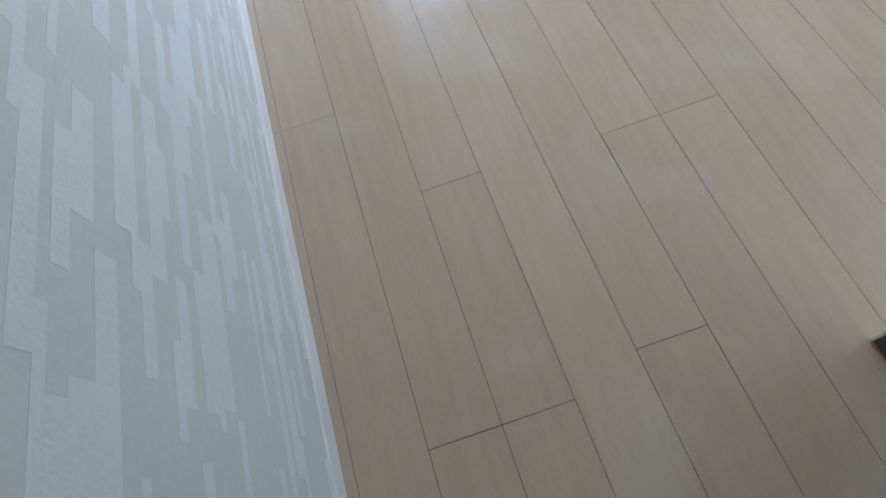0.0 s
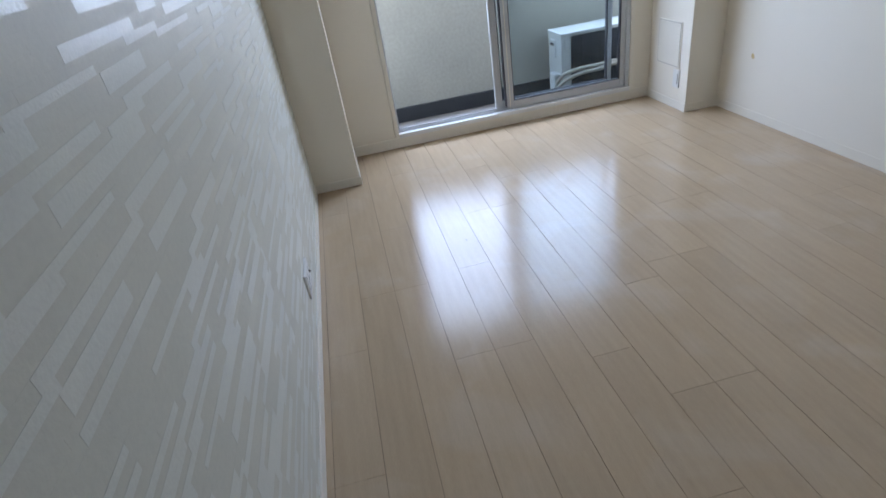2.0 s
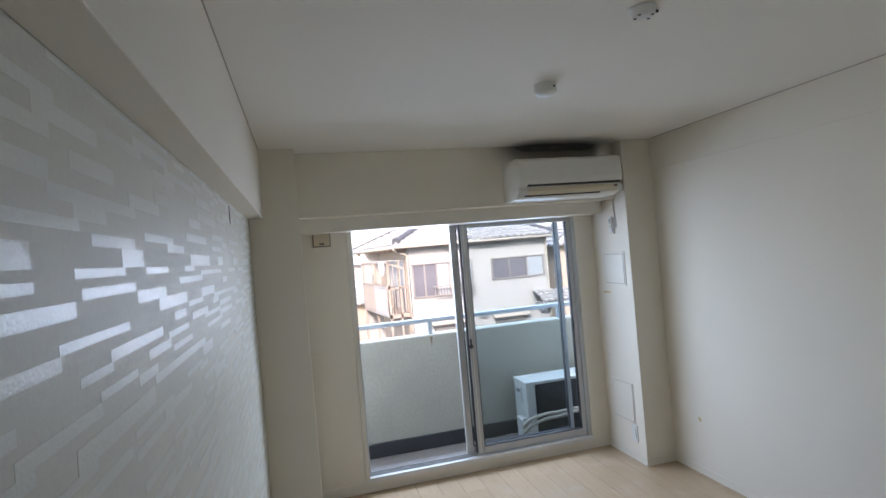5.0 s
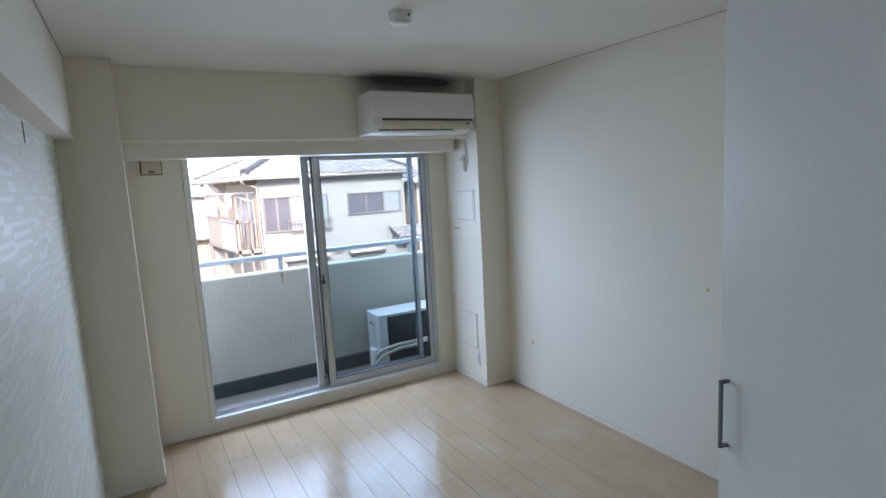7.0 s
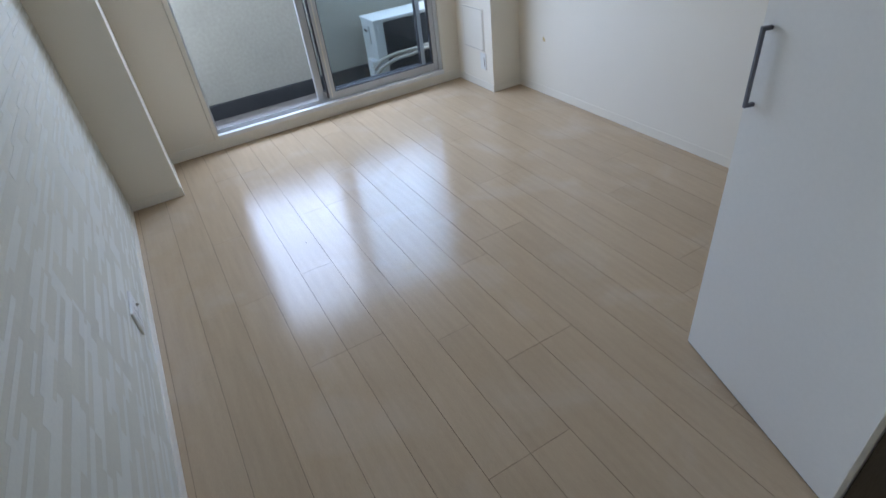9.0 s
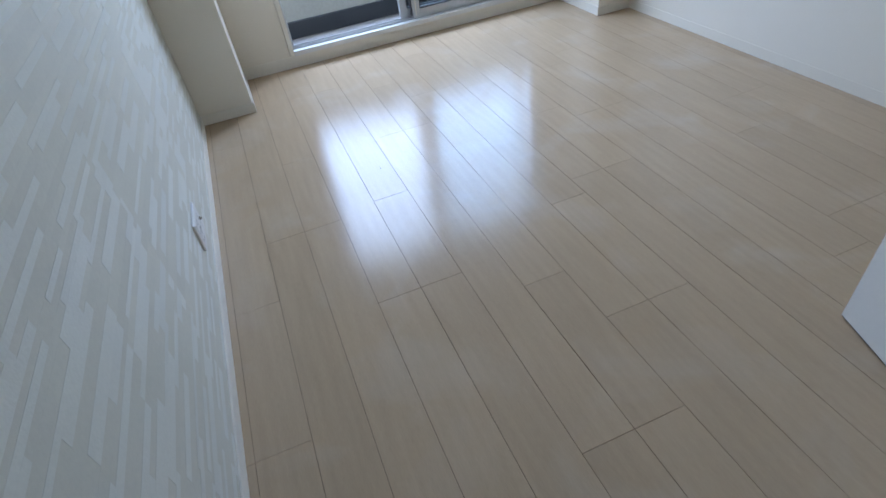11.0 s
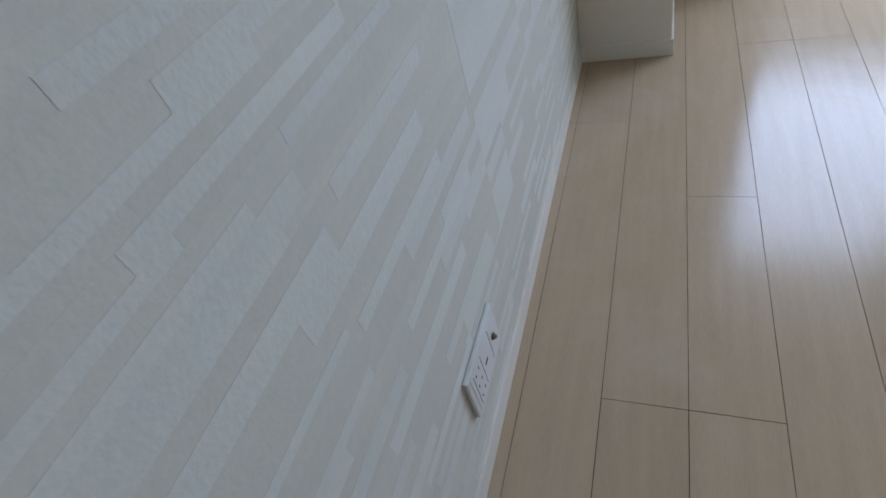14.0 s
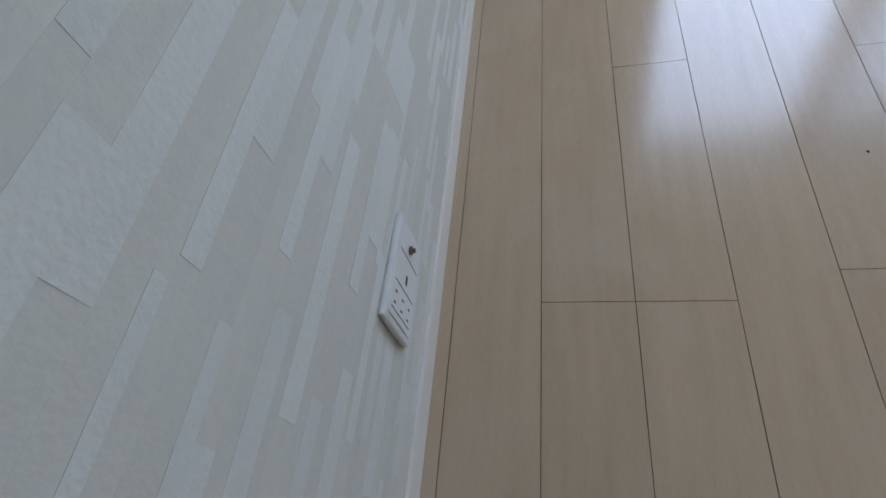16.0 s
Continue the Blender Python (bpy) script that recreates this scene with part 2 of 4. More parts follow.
# ---- building tools ----
class Shape:
    """Collects solids, in metres, into one mesh."""

    def __init__(self):
        self.bm = bmesh.new()

    def box(self, x0, x1, y0, y1, z0, z1, m=0):
        bm = self.bm
        v = [bm.verts.new((x, y, z)) for z in (z0, z1) for y in (y0, y1) for x in (x0, x1)]
        for f in ((0, 2, 3, 1), (4, 5, 7, 6), (0, 1, 5, 4), (2, 6, 7, 3), (0, 4, 6, 2), (1, 3, 7, 5)):
            bm.faces.new([v[i] for i in f]).material_index = m
        return self

    def prism(self, pts, axis, a, b, m=0):
        """A closed outline pushed along an axis from a to b; pts are the two other coordinates in x, y, z order."""
        bm = self.bm
        def place(p, q):
            return {"x": (q, p[0], p[1]), "y": (p[0], q, p[1]), "z": (p[0], p[1], q)}[axis]
        lo = [bm.verts.new(place(p, a)) for p in pts]
        hi = [bm.verts.new(place(p, b)) for p in pts]
        k = len(pts)
        fs = [bm.faces.new(lo), bm.faces.new(hi[::-1])]
        fs += [bm.faces.new((lo[i], hi[i], hi[(i + 1) % k], lo[(i + 1) % k])) for i in range(k)]
        for f in fs:
            f.material_index = m
        return self

    def cyl(self, p0, p1, r0, r1=None, seg=20, m=0):
        r1 = r0 if r1 is None else r1
        p0, p1 = Vector(p0), Vector(p1)
        q = (p1 - p0).to_track_quat("Z", "Y")
        bm = self.bm
        rings = []
        for p, r in ((p0, r0), (p1, r1)):
            rings.append([bm.verts.new(p + q @ Vector((r * math.cos(2 * math.pi * i / seg), r * math.sin(2 * math.pi * i / seg), 0))) for i in range(seg)])
        lo, hi = rings
        fs = [bm.faces.new(lo[::-1]), bm.faces.new(hi)]
        fs += [bm.faces.new((lo[i], lo[(i + 1) % seg], hi[(i + 1) % seg], hi[i])) for i in range(seg)]
        for f in fs:
            f.material_index = m
        return self

    def tube(self, pts, r, seg=10, m=0):
        bm = self.bm
        pts = [Vector(p) for p in pts]
        rings = []
        for i, p in enumerate(pts):
            d = (pts[min(i + 1, len(pts) - 1)] - pts[max(i - 1, 0)]).normalized()
            q = d.to_track_quat("Z", "Y")
            rings.append([bm.verts.new(p + q @ Vector((r * math.cos(2 * math.pi * k / seg), r * math.sin(2 * math.pi * k / seg), 0))) for k in range(seg)])
        for a, b in zip(rings, rings[1:]):
            for k in range(seg):
                f = bm.faces.new((a[k], a[(k + 1) % seg], b[(k + 1) % seg], b[k])); f.smooth = True; f.material_index = m
        bm.faces.new(rings[0][::-1]); bm.faces.new(rings[-1])
        return self

    def done(self, name, mats, parent=None, bevel=0.0, local=False, seg=2, origin=None):
        bm = self.bm
        bmesh.ops.recalc_face_normals(bm, faces=bm.faces)
        co = np.array([v.co[:] for v in bm.verts])
        o = Vector(((co[:, 0].min() + co[:, 0].max()) / 2, (co[:, 1].min() + co[:, 1].max()) / 2, co[:, 2].min())) if origin is None else Vector(origin)
        for v in bm.verts:
            v.co -= o
        me = bpy.data.meshes.new(name)
        bm.to_mesh(me)
        bm.free()
        for m in mats if isinstance(mats, (list, tuple)) else [mats]:
            me.materials.append(m)
        ob = new(name, me)
        ob.location = o
        if parent:
            ob.parent = parent
            if not local:
                ob.location = o - parent.location
        if bevel:
            md = ob.modifiers.new("bevel", "BEVEL")
            md.width, md.segments, md.limit_method = bevel, seg, "ANGLE"
        return ob


def thing(name, at, label, category, group="", kind=""):
    ob = new(name)
    ob.location = at
    ob.empty_display_size = 0.1
    return tagged(ob, label, category, group, kind)


def arc(points, n=8):
    """A smooth line through points."""
    p = [Vector(q) for q in points]
    p = [2 * p[0] - p[1]] + p + [2 * p[-1] - p[-2]]
    out = []
    for i in range(1, len(p) - 2):
        for k in range(n):
            t = k / n
            a, b, c, d = p[i - 1:i + 3]
            out.append(0.5 * (2 * b + (c - a) * t + (2 * a - 5 * b + 4 * c - d) * t * t + (3 * b - a - 3 * c + d) * t ** 3))
    return out + [p[-2]]


# ---- the room: plan in metres; x = 0 accent wall, y ahead to the window, z = 0 floor ----
RX, RY, CZ = 2.80, 3.71, 2.355          # east wall, window wall, ceiling
PLX, PLY = 0.289, 3.20                  # column by the accent wall
PRX, PRY = 2.56, 3.232                  # column by the east wall
WX0, WX1, WZ0, WZ1 = 0.628, 2.400, 0.105, 1.872   # window opening
BEAM_Y, BEAM_Z = 3.36, 1.945            # lintel beam
YB = -1.3                               # end of the hallway behind
SX = 1.046                              # corner of the hallway
OUT = 3.86                              # outer face of the window wall

structure = "structure"
wall_west = tagged(Shape().box(-0.15, 0.0, YB, OUT, -0.2, CZ + 0.1).done("wall_west", M_GROUT), "accent wall clad in staggered pale mosaic strips", "wall", kind=structure)
beam_w = tagged(Shape().box(0.0005, 0.082, YB, PLY, BEAM_Z, CZ).done("beam_west", M_PAPER, bevel=0.003), "white papered ceiling beam over the accent wall", "beam", kind=structure)
col_l = tagged(Shape().box(0.0, PLX, PLY, RY, 0.0, CZ).done("column_west", M_PAPER, bevel=0.004), "white papered square column beside the window", "column", kind=structure)
col_r = tagged(Shape().box(PRX, RX, PRY, RY, 0.0, CZ).done("column_east", M_PAPER, bevel=0.004), "white papered square column under the air conditioner", "column", kind=structure)
tagged(Shape().box(RX, RX + 0.15, -0.1, OUT, -0.2, CZ + 0.1).done("wall_east", M_PAPER), "plain white papered wall with small glue stains", "wall", kind=structure)
tagged(Shape().box(RX - 0.008, RX + 0.001, 0.07, PRY, 2.125, CZ).done("beam_east", M_PAPER, bevel=0.003), "shallow white papered beam along the wall top", "beam", kind=structure)
tagged(Shape().box(PLX - 0.05, PRX + 0.05, BEAM_Y, RY + 0.02, BEAM_Z, CZ).done("beam_north", M_PAPER, bevel=0.003), "white papered beam above the balcony window", "beam", kind=structure)
tagged(Shape().box(PLX - 0.02, 2.528, 3.50, RY + 0.02, 1.852, BEAM_Z + 0.002).done("curtain_box", M_TRIM, bevel=0.003), "white curtain box above the window", "trim", kind=structure)
# window wall with its opening
ww = Shape()
ww.box(-0.15, WX0 - 0.03, RY, OUT, -0.2, CZ + 0.1).box(WX1 + 0.03, RX + 0.15, RY, OUT, -0.2, CZ + 0.1)
ww.box(WX0 - 0.03, WX1 + 0.03, RY, OUT, WZ1 + 0.03, CZ + 0.1).box(WX0 - 0.03, WX1 + 0.03, RY, OUT, -0.2, WZ0 - 0.03)
tagged(ww.done("wall_north", M_PAPER), "white papered wall around the balcony window", "wall", kind=structure)
# south side: thin partition, hallway
tagged(Shape().box(SX, RX, 0.067, 0.076, 0.0, CZ).done("wall_south", M_TRIM, bevel=0.002), "thin white partition between room and hallway", "wall", kind=structure)
tagged(Shape().box(SX + 0.006, SX + 0.9, YB, 0.066, 0.0, CZ).done("wall_hallway", M_DARKWOOD), "dark brown wooden hallway side panel", "wall", kind=structure)
tagged(Shape().box(-0.15, SX + 0.9, YB - 0.1, YB, -0.2, CZ + 0.1).done("wall_hallway_end", M_PAPER), "plain white wall at the hallway end", "wall", kind=structure)
tagged(Shape().box(-0.149, RX + 0.149, YB - 0.1, OUT - 0.001, CZ, CZ + 0.12).done("ceiling", M_CEIL), "plain white papered ceiling", "ceiling", kind=structure)
floor = tagged(Shape().box(-0.149, RX + 0.149, YB - 0.1, OUT - 0.001, -0.15, -0.004).done("floor", M_SEAM), "pale maple plank floor with a soft gloss", "floor", kind=structure)

# narrow brownish strips that paint the shadow line at the ceiling edge
for nm, x in (("shade_line_west", 0.0825), ("shade_line_east", RX - 0.0125)):
    tagged(Shape().box(x, x + 0.004, 0.08, 3.19, CZ - 0.0035, CZ + 0.001).done(nm, M_GAP), "thin brownish strip painting the shade line at the ceiling edge", "trim", kind=structure)

# skirting boards
def skirting(name, x0, x1, y0, y1, h=0.055, m=M_TRIM):
    return tagged(Shape().box(x0, x1, y0, y1, 0.0, h).done(name, m, bevel=0.0015), "low white skirting board along the floor", "baseboard", kind=structure)

skirting("baseboard_west", 0.0, 0.007, YB, PLY)
skirting("baseboard_east", RX - 0.004, RX, 0.076, PRY, m=M_PAPER)
skirting("baseboard_column_west", 0.007, PLX + 0.006, PLY - 0.006, PLY)
skirting("baseboard_column_west_side", PLX, PLX + 0.006, PLY, RY)
skirting("baseboard_column_east", PRX - 0.006, RX - 0.004, PRY - 0.006, PRY, m=M_PAPER)
skirting("baseboard_column_east_side", PRX - 0.006, PRX, PRY, RY)
tagged(Shape().box(PLX + 0.006, PRX - 0.006, RY - 0.004, RY, 0.0, 0.074).done("baseboard_north", M_TRIM, bevel=0.003), "white sill board below the balcony window", "baseboard", kind=structure)

# ---- balcony window: aluminium frame and two sashes, both slid to one side ----
win = thing("window_1", ((WX0 + WX1) / 2, RY, WZ0), "silver aluminium sliding balcony window, half open", "window", kind=structure)
fr = Shape()
fr.box(WX0 - 0.028, WX0, RY - 0.006, OUT, WZ0 - 0.03, WZ1 + 0.03).box(WX1, WX1 + 0.028, RY - 0.006, OUT, WZ0 - 0.03, WZ1 + 0.03)
fr.box(WX0, WX1, RY - 0.006, OUT, WZ1, WZ1 + 0.03)
fr.done("casing", M_TRIM, win, bevel=0.002)
tr = Shape()
Shape().box(WX0, WX1, RY - 0.02, 3.752, WZ0 - 0.03, WZ0 - 0.001).done("sill", M_SILL, win, bevel=0.0015)
Shape().box(WX0, WX1, 3.752, OUT + 0.02, WZ0 - 0.03, WZ0 - 0.004).done("track", M_TRACK, win)
tr.box(WX0, WX1, 3.733, 3.737, WZ0 - 0.001, WZ0 + 0.012).box(WX0, WX1, 3.775, 3.779, WZ0 - 0.004, WZ0 + 0.012)
tr.box(WX0, WX0 + 0.012, 3.72, 3.82, WZ0, WZ1).box(WX1 - 0.03, WX1, 3.715, 3.82, WZ0, WZ1).box(WX0, WX1, 3.72, 3.82, WZ1 - 0.02, WZ1)
tr.done("frame", M_ALU, win, bevel=0.0015)


def sash(name, x0, x1, y, stile=0.05, d=0.032, low=0.05, right=0.05):
    s = Shape()
    z0, z1 = WZ0 + 0.012, WZ1 - 0.012
    s.box(x0, x0 + stile, y - d / 2, y + d / 2, z0, z1).box(x1 - right, x1, y - d / 2, y + d / 2, z0, z1)
    s.box(x0 + stile, x1 - right, y - d / 2, y + d / 2, z0, z0 + low).box(x0 + stile, x1 - right, y - d / 2, y + d / 2, z1 - 0.04, z1)
    a = s.done(name, M_ALU, win, bevel=0.003)
    g = Shape().box(x0 + stile - 0.004, x1 - right + 0.004, y - 0.002, y + 0.002, z0 + low - 0.004, z1 - 0.036).done("pane", M_GLASS, win)
    g.visible_shadow = False
    k = Shape().box(x0 + stile, x0 + stile + 0.006, y - 0.013, y + 0.013, z0 + low, z1 - 0.04).box(x1 - right - 0.008, x1 - right, y - 0.013, y + 0.013, z0 + low, z1 - 0.04)
    k.box(x0 + stile, x1 - right, y - 0.013, y + 0.013, z0 + low, z0 + low + 0.006)
    k.done("seal", M_ALUDARK, win)
    return a

sash("sash", 1.455, 2.372, 3.745, low=0.045, right=0.036)
sash("sash", 1.380, 2.288, 3.787, right=0.032)
Shape().box(1.446, 1.4545, 3.738, 3.765, WZ0 + 0.02, WZ1 - 0.02).done("brush_seal", M_ALUDARK, win)
Shape().box(1.474, 1.479, 3.7275, 3.7295, WZ0 + 0.02, WZ1 - 0.02).done("bead", M_TRIM, win)
lk = Shape().cyl((1.462, 3.728, 0.93), (1.462, 3.712, 0.93), 0.016).box(1.456, 1.468, 3.706, 3.728, 0.93, 0.985)
lk.done("latch", M_ALUDARK, win, bevel=0.002)
Shape().box(2.318, 2.33, 3.712, 3.728, 0.96, 1.03).done("pull", M_ALUDARK, win, bevel=0.002)

# ---- closet door, standing open ----
LEAF = 0.676
door = thing("closet_door", (1.4515, 0.094, 0.0), "open white laminate closet door with a grey bar handle", "door")
door.rotation_euler = (0, 0, math.atan2(0.643, 0.2055))
Shape().box(0, LEAF, -0.03, 0, 0.007, 2.21).done("leaf", M_DOOR, door, bevel=0.0015, local=True)
Shape().box(0.002, LEAF - 0.002, -0.027, -0.003, 0.002, 0.0075).done("bottom_edge", M_EDGE, door, local=True)
hd = Shape()
hd.box(0.640, 0.649, 0.019, 0.028, 0.879, 1.073).box(0.640, 0.649, 0.0, 0.02, 0.879, 0.889).box(0.640, 0.649, 0.0, 0.02, 1.063, 1.073)
hd.done("handle", M_HANDLE, door, bevel=0.0012, local=True)
for hz in (0.25, 1.15, 1.95):
    Shape().cyl((0.0, -0.034, hz), (0.0, -0.034, hz + 0.08), 0.007, seg=12).done("hinge", M_ALU, door, local=True)

# ---- air conditioner ----
AX0, AX1 = 1.685, 2.447
ac = thing("air_conditioner", ((AX0 + AX1) / 2, BEAM_Y, 1.955), "ivory wall air conditioner mounted on the beam", "air conditioner")
prof = [(BEAM_Y, 1.957), (BEAM_Y, 2.225), (3.118, 2.226), (3.098, 2.220), (3.086, 2.205), (3.078, 2.15), (3.076, 2.09), (3.080, 2.052),
        (3.092, 2.044), (3.105, 2.036), (3.108, 2.010), (3.13, 1.985), (3.17, 1.964), (3.22, 1.957)]
Shape().prism(prof, "x", AX0, AX1).done("body", M_ACBODY, ac, bevel=0.006, seg=3)
Shape().prism([(3.10, 2.050), (3.083, 2.050), (3.090, 2.0385), (3.11, 2.0355)], "x", AX0 + 0.06, AX1 - 0.012).done("slot", M_DARK, ac)
flap = Shape().prism([(3.1035, 2.030), (3.1005, 2.028), (3.1045, 2.008), (3.126, 1.982), (3.130, 1.985), (3.110, 2.011)], "x", AX0 + 0.075, AX1 - 0.02)
flap.done("flap", M_ACFLAP, ac, bevel=0.001)
Shape().prism([(3.126, 1.983), (3.134, 1.9775), (3.131, 1.9745), (3.123, 1.980)], "x", AX0 + 0.05, AX1 - 0.15).done("outlet_gap", M_DARK, ac)
Shape().box(AX1 - 0.055, AX1 - 0.032, 3.0985, 3.102, 2.012, 2.022).done("lamp_window", M_DARK, ac)
gr = Shape()
for i in range(14):
    gr.box(AX0 + 0.02, AX1 - 0.02, 3.125 + i * 0.014, 3.129 + i * 0.014, 2.224, 2.230)
gr.done("grille", M_DARK, ac)
cb = Shape().tube(arc([(2.50, 3.315, 2.0), (2.545, 3.36, 1.985), (2.553, 3.385, 1.90), (2.554, 3.375, 1.80), (2.554, 3.37, 1.745), (2.552, 3.375, 1.735)]), 0.0055)
tagged(cb.done("cable", M_PLASTIC), "white cable from air conditioner down the column", "cable")
tagged(Shape().box(2.447, 2.56, 3.25, 3.33, 1.99, 2.05).done("pipe_cover", M_ACBODY, bevel=0.008), "ivory pipe cover beside the air conditioner", "cover")

# thin dark patch that paints the unit's shade onto the beam
tagged(Shape().box(1.56, 2.56, BEAM_Y - 0.0012, BEAM_Y + 0.001, 2.20, CZ).done("painted_shade", M_BEAMSHADE), "faded grey painted shade above the air conditioner", "stain")

# painted continuation of the unit's shade along the ceiling edge
tagged(Shape().box(1.62, 2.52, BEAM_Y - 0.17, BEAM_Y, CZ - 0.0012, CZ + 0.001).done("painted_shade", M_CEILSHADE), "faint grey painted shade on the ceiling edge", "stain")

# ---- small fittings on the column by the east wall ----
rc = thing("remote_control", (PRX, 3.415, 1.69), "white remote control in a wall holder", "remote")
Shape().box(PRX - 0.016, PRX, 3.392, 3.440, 1.688, 1.76).done("holder", M_PLASTIC, rc, bevel=0.004)
Shape().box(PRX - 0.026, PRX - 0.008, 3.397, 3.436, 1.705, 1.815).done("handset", M_PLASTIC, rc, bevel=0.004)
Shape().box(PRX - 0.0275, PRX - 0.026, 3.404, 3.429, 1.768, 1.800).done("display", M_GAP, rc)
Shape().box(PRX - 0.0275, PRX - 0.026, 3.408, 3.425, 1.735, 1.752).done("button", M_CREAM, rc)
def access_panel(y0, y1, z0, z1, rim):
    p = thing("access_panel", (PRX, (y0 + y1) / 2, z0), "square white access panel set in the column", "panel", group="access panels in the column")
    Shape().box(PRX - 0.006, PRX, y0, y1, z0, z1).done("frame", M_TRIM, p, bevel=0.002)
    Shape().box(PRX - 0.0065, PRX - 0.004, y0 + rim - 0.004, y1 - rim + 0.004, z0 + rim - 0.004, z1 - rim + 0.004).done("gap", M_GAP, p)
    Shape().box(PRX - 0.009, PRX - 0.004, y0 + rim, y1 - rim, z0 + rim, z1 - rim).done("cover", M_TRIM, p, bevel=0.002)

access_panel(3.30, 3.572, 1.297, 1.549, 0.018)
access_panel(3.332, 3.60, 0.275, 0.572, 0.010)
so = thing("wall_socket", (PRX, 3.35, 0.145), "narrow white wall socket low on the column", "socket")
Shape().box(PRX - 0.008, PRX, 3.318, 3.388, 0.145, 0.265).done("plate", M_PLASTIC, so, bevel=0.003)
Shape().box(PRX - 0.0085, PRX - 0.0075, 3.33, 3.338, 0.17, 0.24).done("slot", M_BROWN, so)
tagged(Shape().box(PRX - 0.0012, PRX, 3.52, 3.62, 1.232, 1.246).done("glue_stain", M_STAIN), "short yellow glue mark on the column", "stain")


def blot(name, y, z, r, n=11):
    s = Shape()
    rnd = random.Random(int(y * 1000))
    pts = [(y + r * rnd.uniform(0.5, 1.1) * 0.7 * math.cos(2 * math.pi * i / n), z + r * rnd.uniform(0.5, 1.2) * math.sin(2 * math.pi * i / n)) for i in range(n)]
    s.prism(pts, "x", RX - 0.0012, RX)
    return tagged(s.done(name, M_STAIN), "small yellow glue stain on the white wall", "stain", group="glue stains on the wall")

blot("glue_stain", 1.535, 1.012, 0.016)
blot("glue_stain", 2.949, 0.378, 0.024)

# thermostat-like box under the curtain box
vb = thing("vent_cover", (0.43, RY, 1.766), "cream square vent cover with dark surround", "vent")
Shape().box(0.368, 0.49, RY - 0.012, RY, 1.764, 1.90).done("surround", M_BROWN, vb, bevel=0.002)
Shape().box(0.374, 0.484, RY - 0.02, RY - 0.006, 1.770, 1.90).done("cover", M_CREAM, vb, bevel=0.003)
Shape().box(0.412, 0.446, RY - 0.024, RY - 0.019, 1.776, 1.792).done("tab", M_BROWN, vb, bevel=0.001)

# ---- outlet plate on the accent wall ----
op = thing("outlet_plate", (0.0, 1.874, 0.145), "wide white outlet plate with sockets and aerial jack", "outlet")
Shape().box(0.0005, 0.0098, 1.797, 1.955, 0.156, 0.264).done("plate", M_PLASTIC, op, bevel=0.003)
Shape().box(0.0095, 0.0112, 1.808, 1.944, 0.163, 0.257).done("insert", M_PLASTIC, op, bevel=0.0012)
sl = Shape()
for z in (0.178, 0.207, 0.236):
    for y in (1.826, 1.842):
        sl.box(0.0108, 0.0116, y, y + 0.0024, z, z + 0.007)
for y in (1.818, 1.857, 1.905):
    sl.box(0.0108, 0.0115, y, y + 0.0012, 0.17, 0.25)
sl.box(0.0108, 0.0116, 1.868, 1.882, 0.205, 0.211)
sl.done("slots", M_DARK, op)
jk = Shape().cyl((0.010, 1.922, 0.212), (0.0145, 1.922, 0.212), 0.0065, seg=18)
jk.cyl((0.0155, 1.922, 0.212), (0.019, 1.922, 0.212), 0.0035, seg=12)
jk.done("aerial_jack", M_BRASS, op)
tagged(Shape().box(0.0012, 0.004, 2.27, 2.274, 1.855, 1.93).done("hairline_crack", M_DARK), "short dark tear in the mosaic wall covering", "tear")

tagged(Shape().cyl((0.737, 2.228, 0.0), (0.737, 2.228, 0.0015), 0.0028, 0.0018, seg=7).done("crumb", M_DARK), "tiny dark crumb lying on the floor", "crumb")

# ---- ceiling fittings ----
def lathe(prof, at, seg=32):
    s = Shape()
    bm = s.bm
    rings = [[bm.verts.new((at[0] + r * math.cos(2 * math.pi * i / seg), at[1] + r * math.sin(2 * math.pi * i / seg), at[2] + z)) for i in range(seg)] for r, z in prof]
    for a, b in zip(rings, rings[1:]):
        for i in range(seg):
            f = bm.faces.new((a[i], a[(i + 1) % seg], b[(i + 1) % seg], b[i])); f.smooth = True
    bm.faces.new(rings[0]); bm.faces.new(rings[-1])
    return s

D1 = (1.372, 2.005)
sm = thing("smoke_detector", (*D1, CZ), "round white heat detector on the ceiling", "detector")
lathe([(0.051, 0.0), (0.051, -0.004), (0.049, -0.008), (0.049, -0.036), (0.047, -0.040), (0.041, -0.042), (0.039, -0.047), (0.010, -0.050)], (*D1, CZ)).done("body", M_PLASTIC, sm)
Shape().box(D1[0] + 0.012, D1[0] + 0.02, D1[1] - 0.0525, D1[1] - 0.048, CZ - 0.024, CZ - 0.016).done("lamp", M_DARK, sm)
D2 = (1.345, 1.275)
rs = thing("ceiling_rosette", (*D2, CZ), "round white lamp rosette with two dark clips", "rosette")
lathe([(0.040, 0.0), (0.040, -0.006), (0.036, -0.010), (0.034, -0.024), (0.031, -0.027), (0.010, -0.027)], (*D2, CZ)).done("base", M_PLASTIC, rs)
Shape().box(D2[0] - 0.05, D2[0] + 0.05, D2[1] - 0.009, D2[1] + 0.009, CZ - 0.005, CZ).done("bracket", M_PLASTIC, rs, bevel=0.001)
for a in (0.4, 2.4, 3.6, 5.4):
    x, y = D2[0] + 0.026 * math.cos(a), D2[1] + 0.026 * math.sin(a)
    Shape().box(x - 0.004, x + 0.004, y - 0.003, y + 0.003, CZ - 0.029, CZ - 0.026).done("slot", M_DARK, rs)
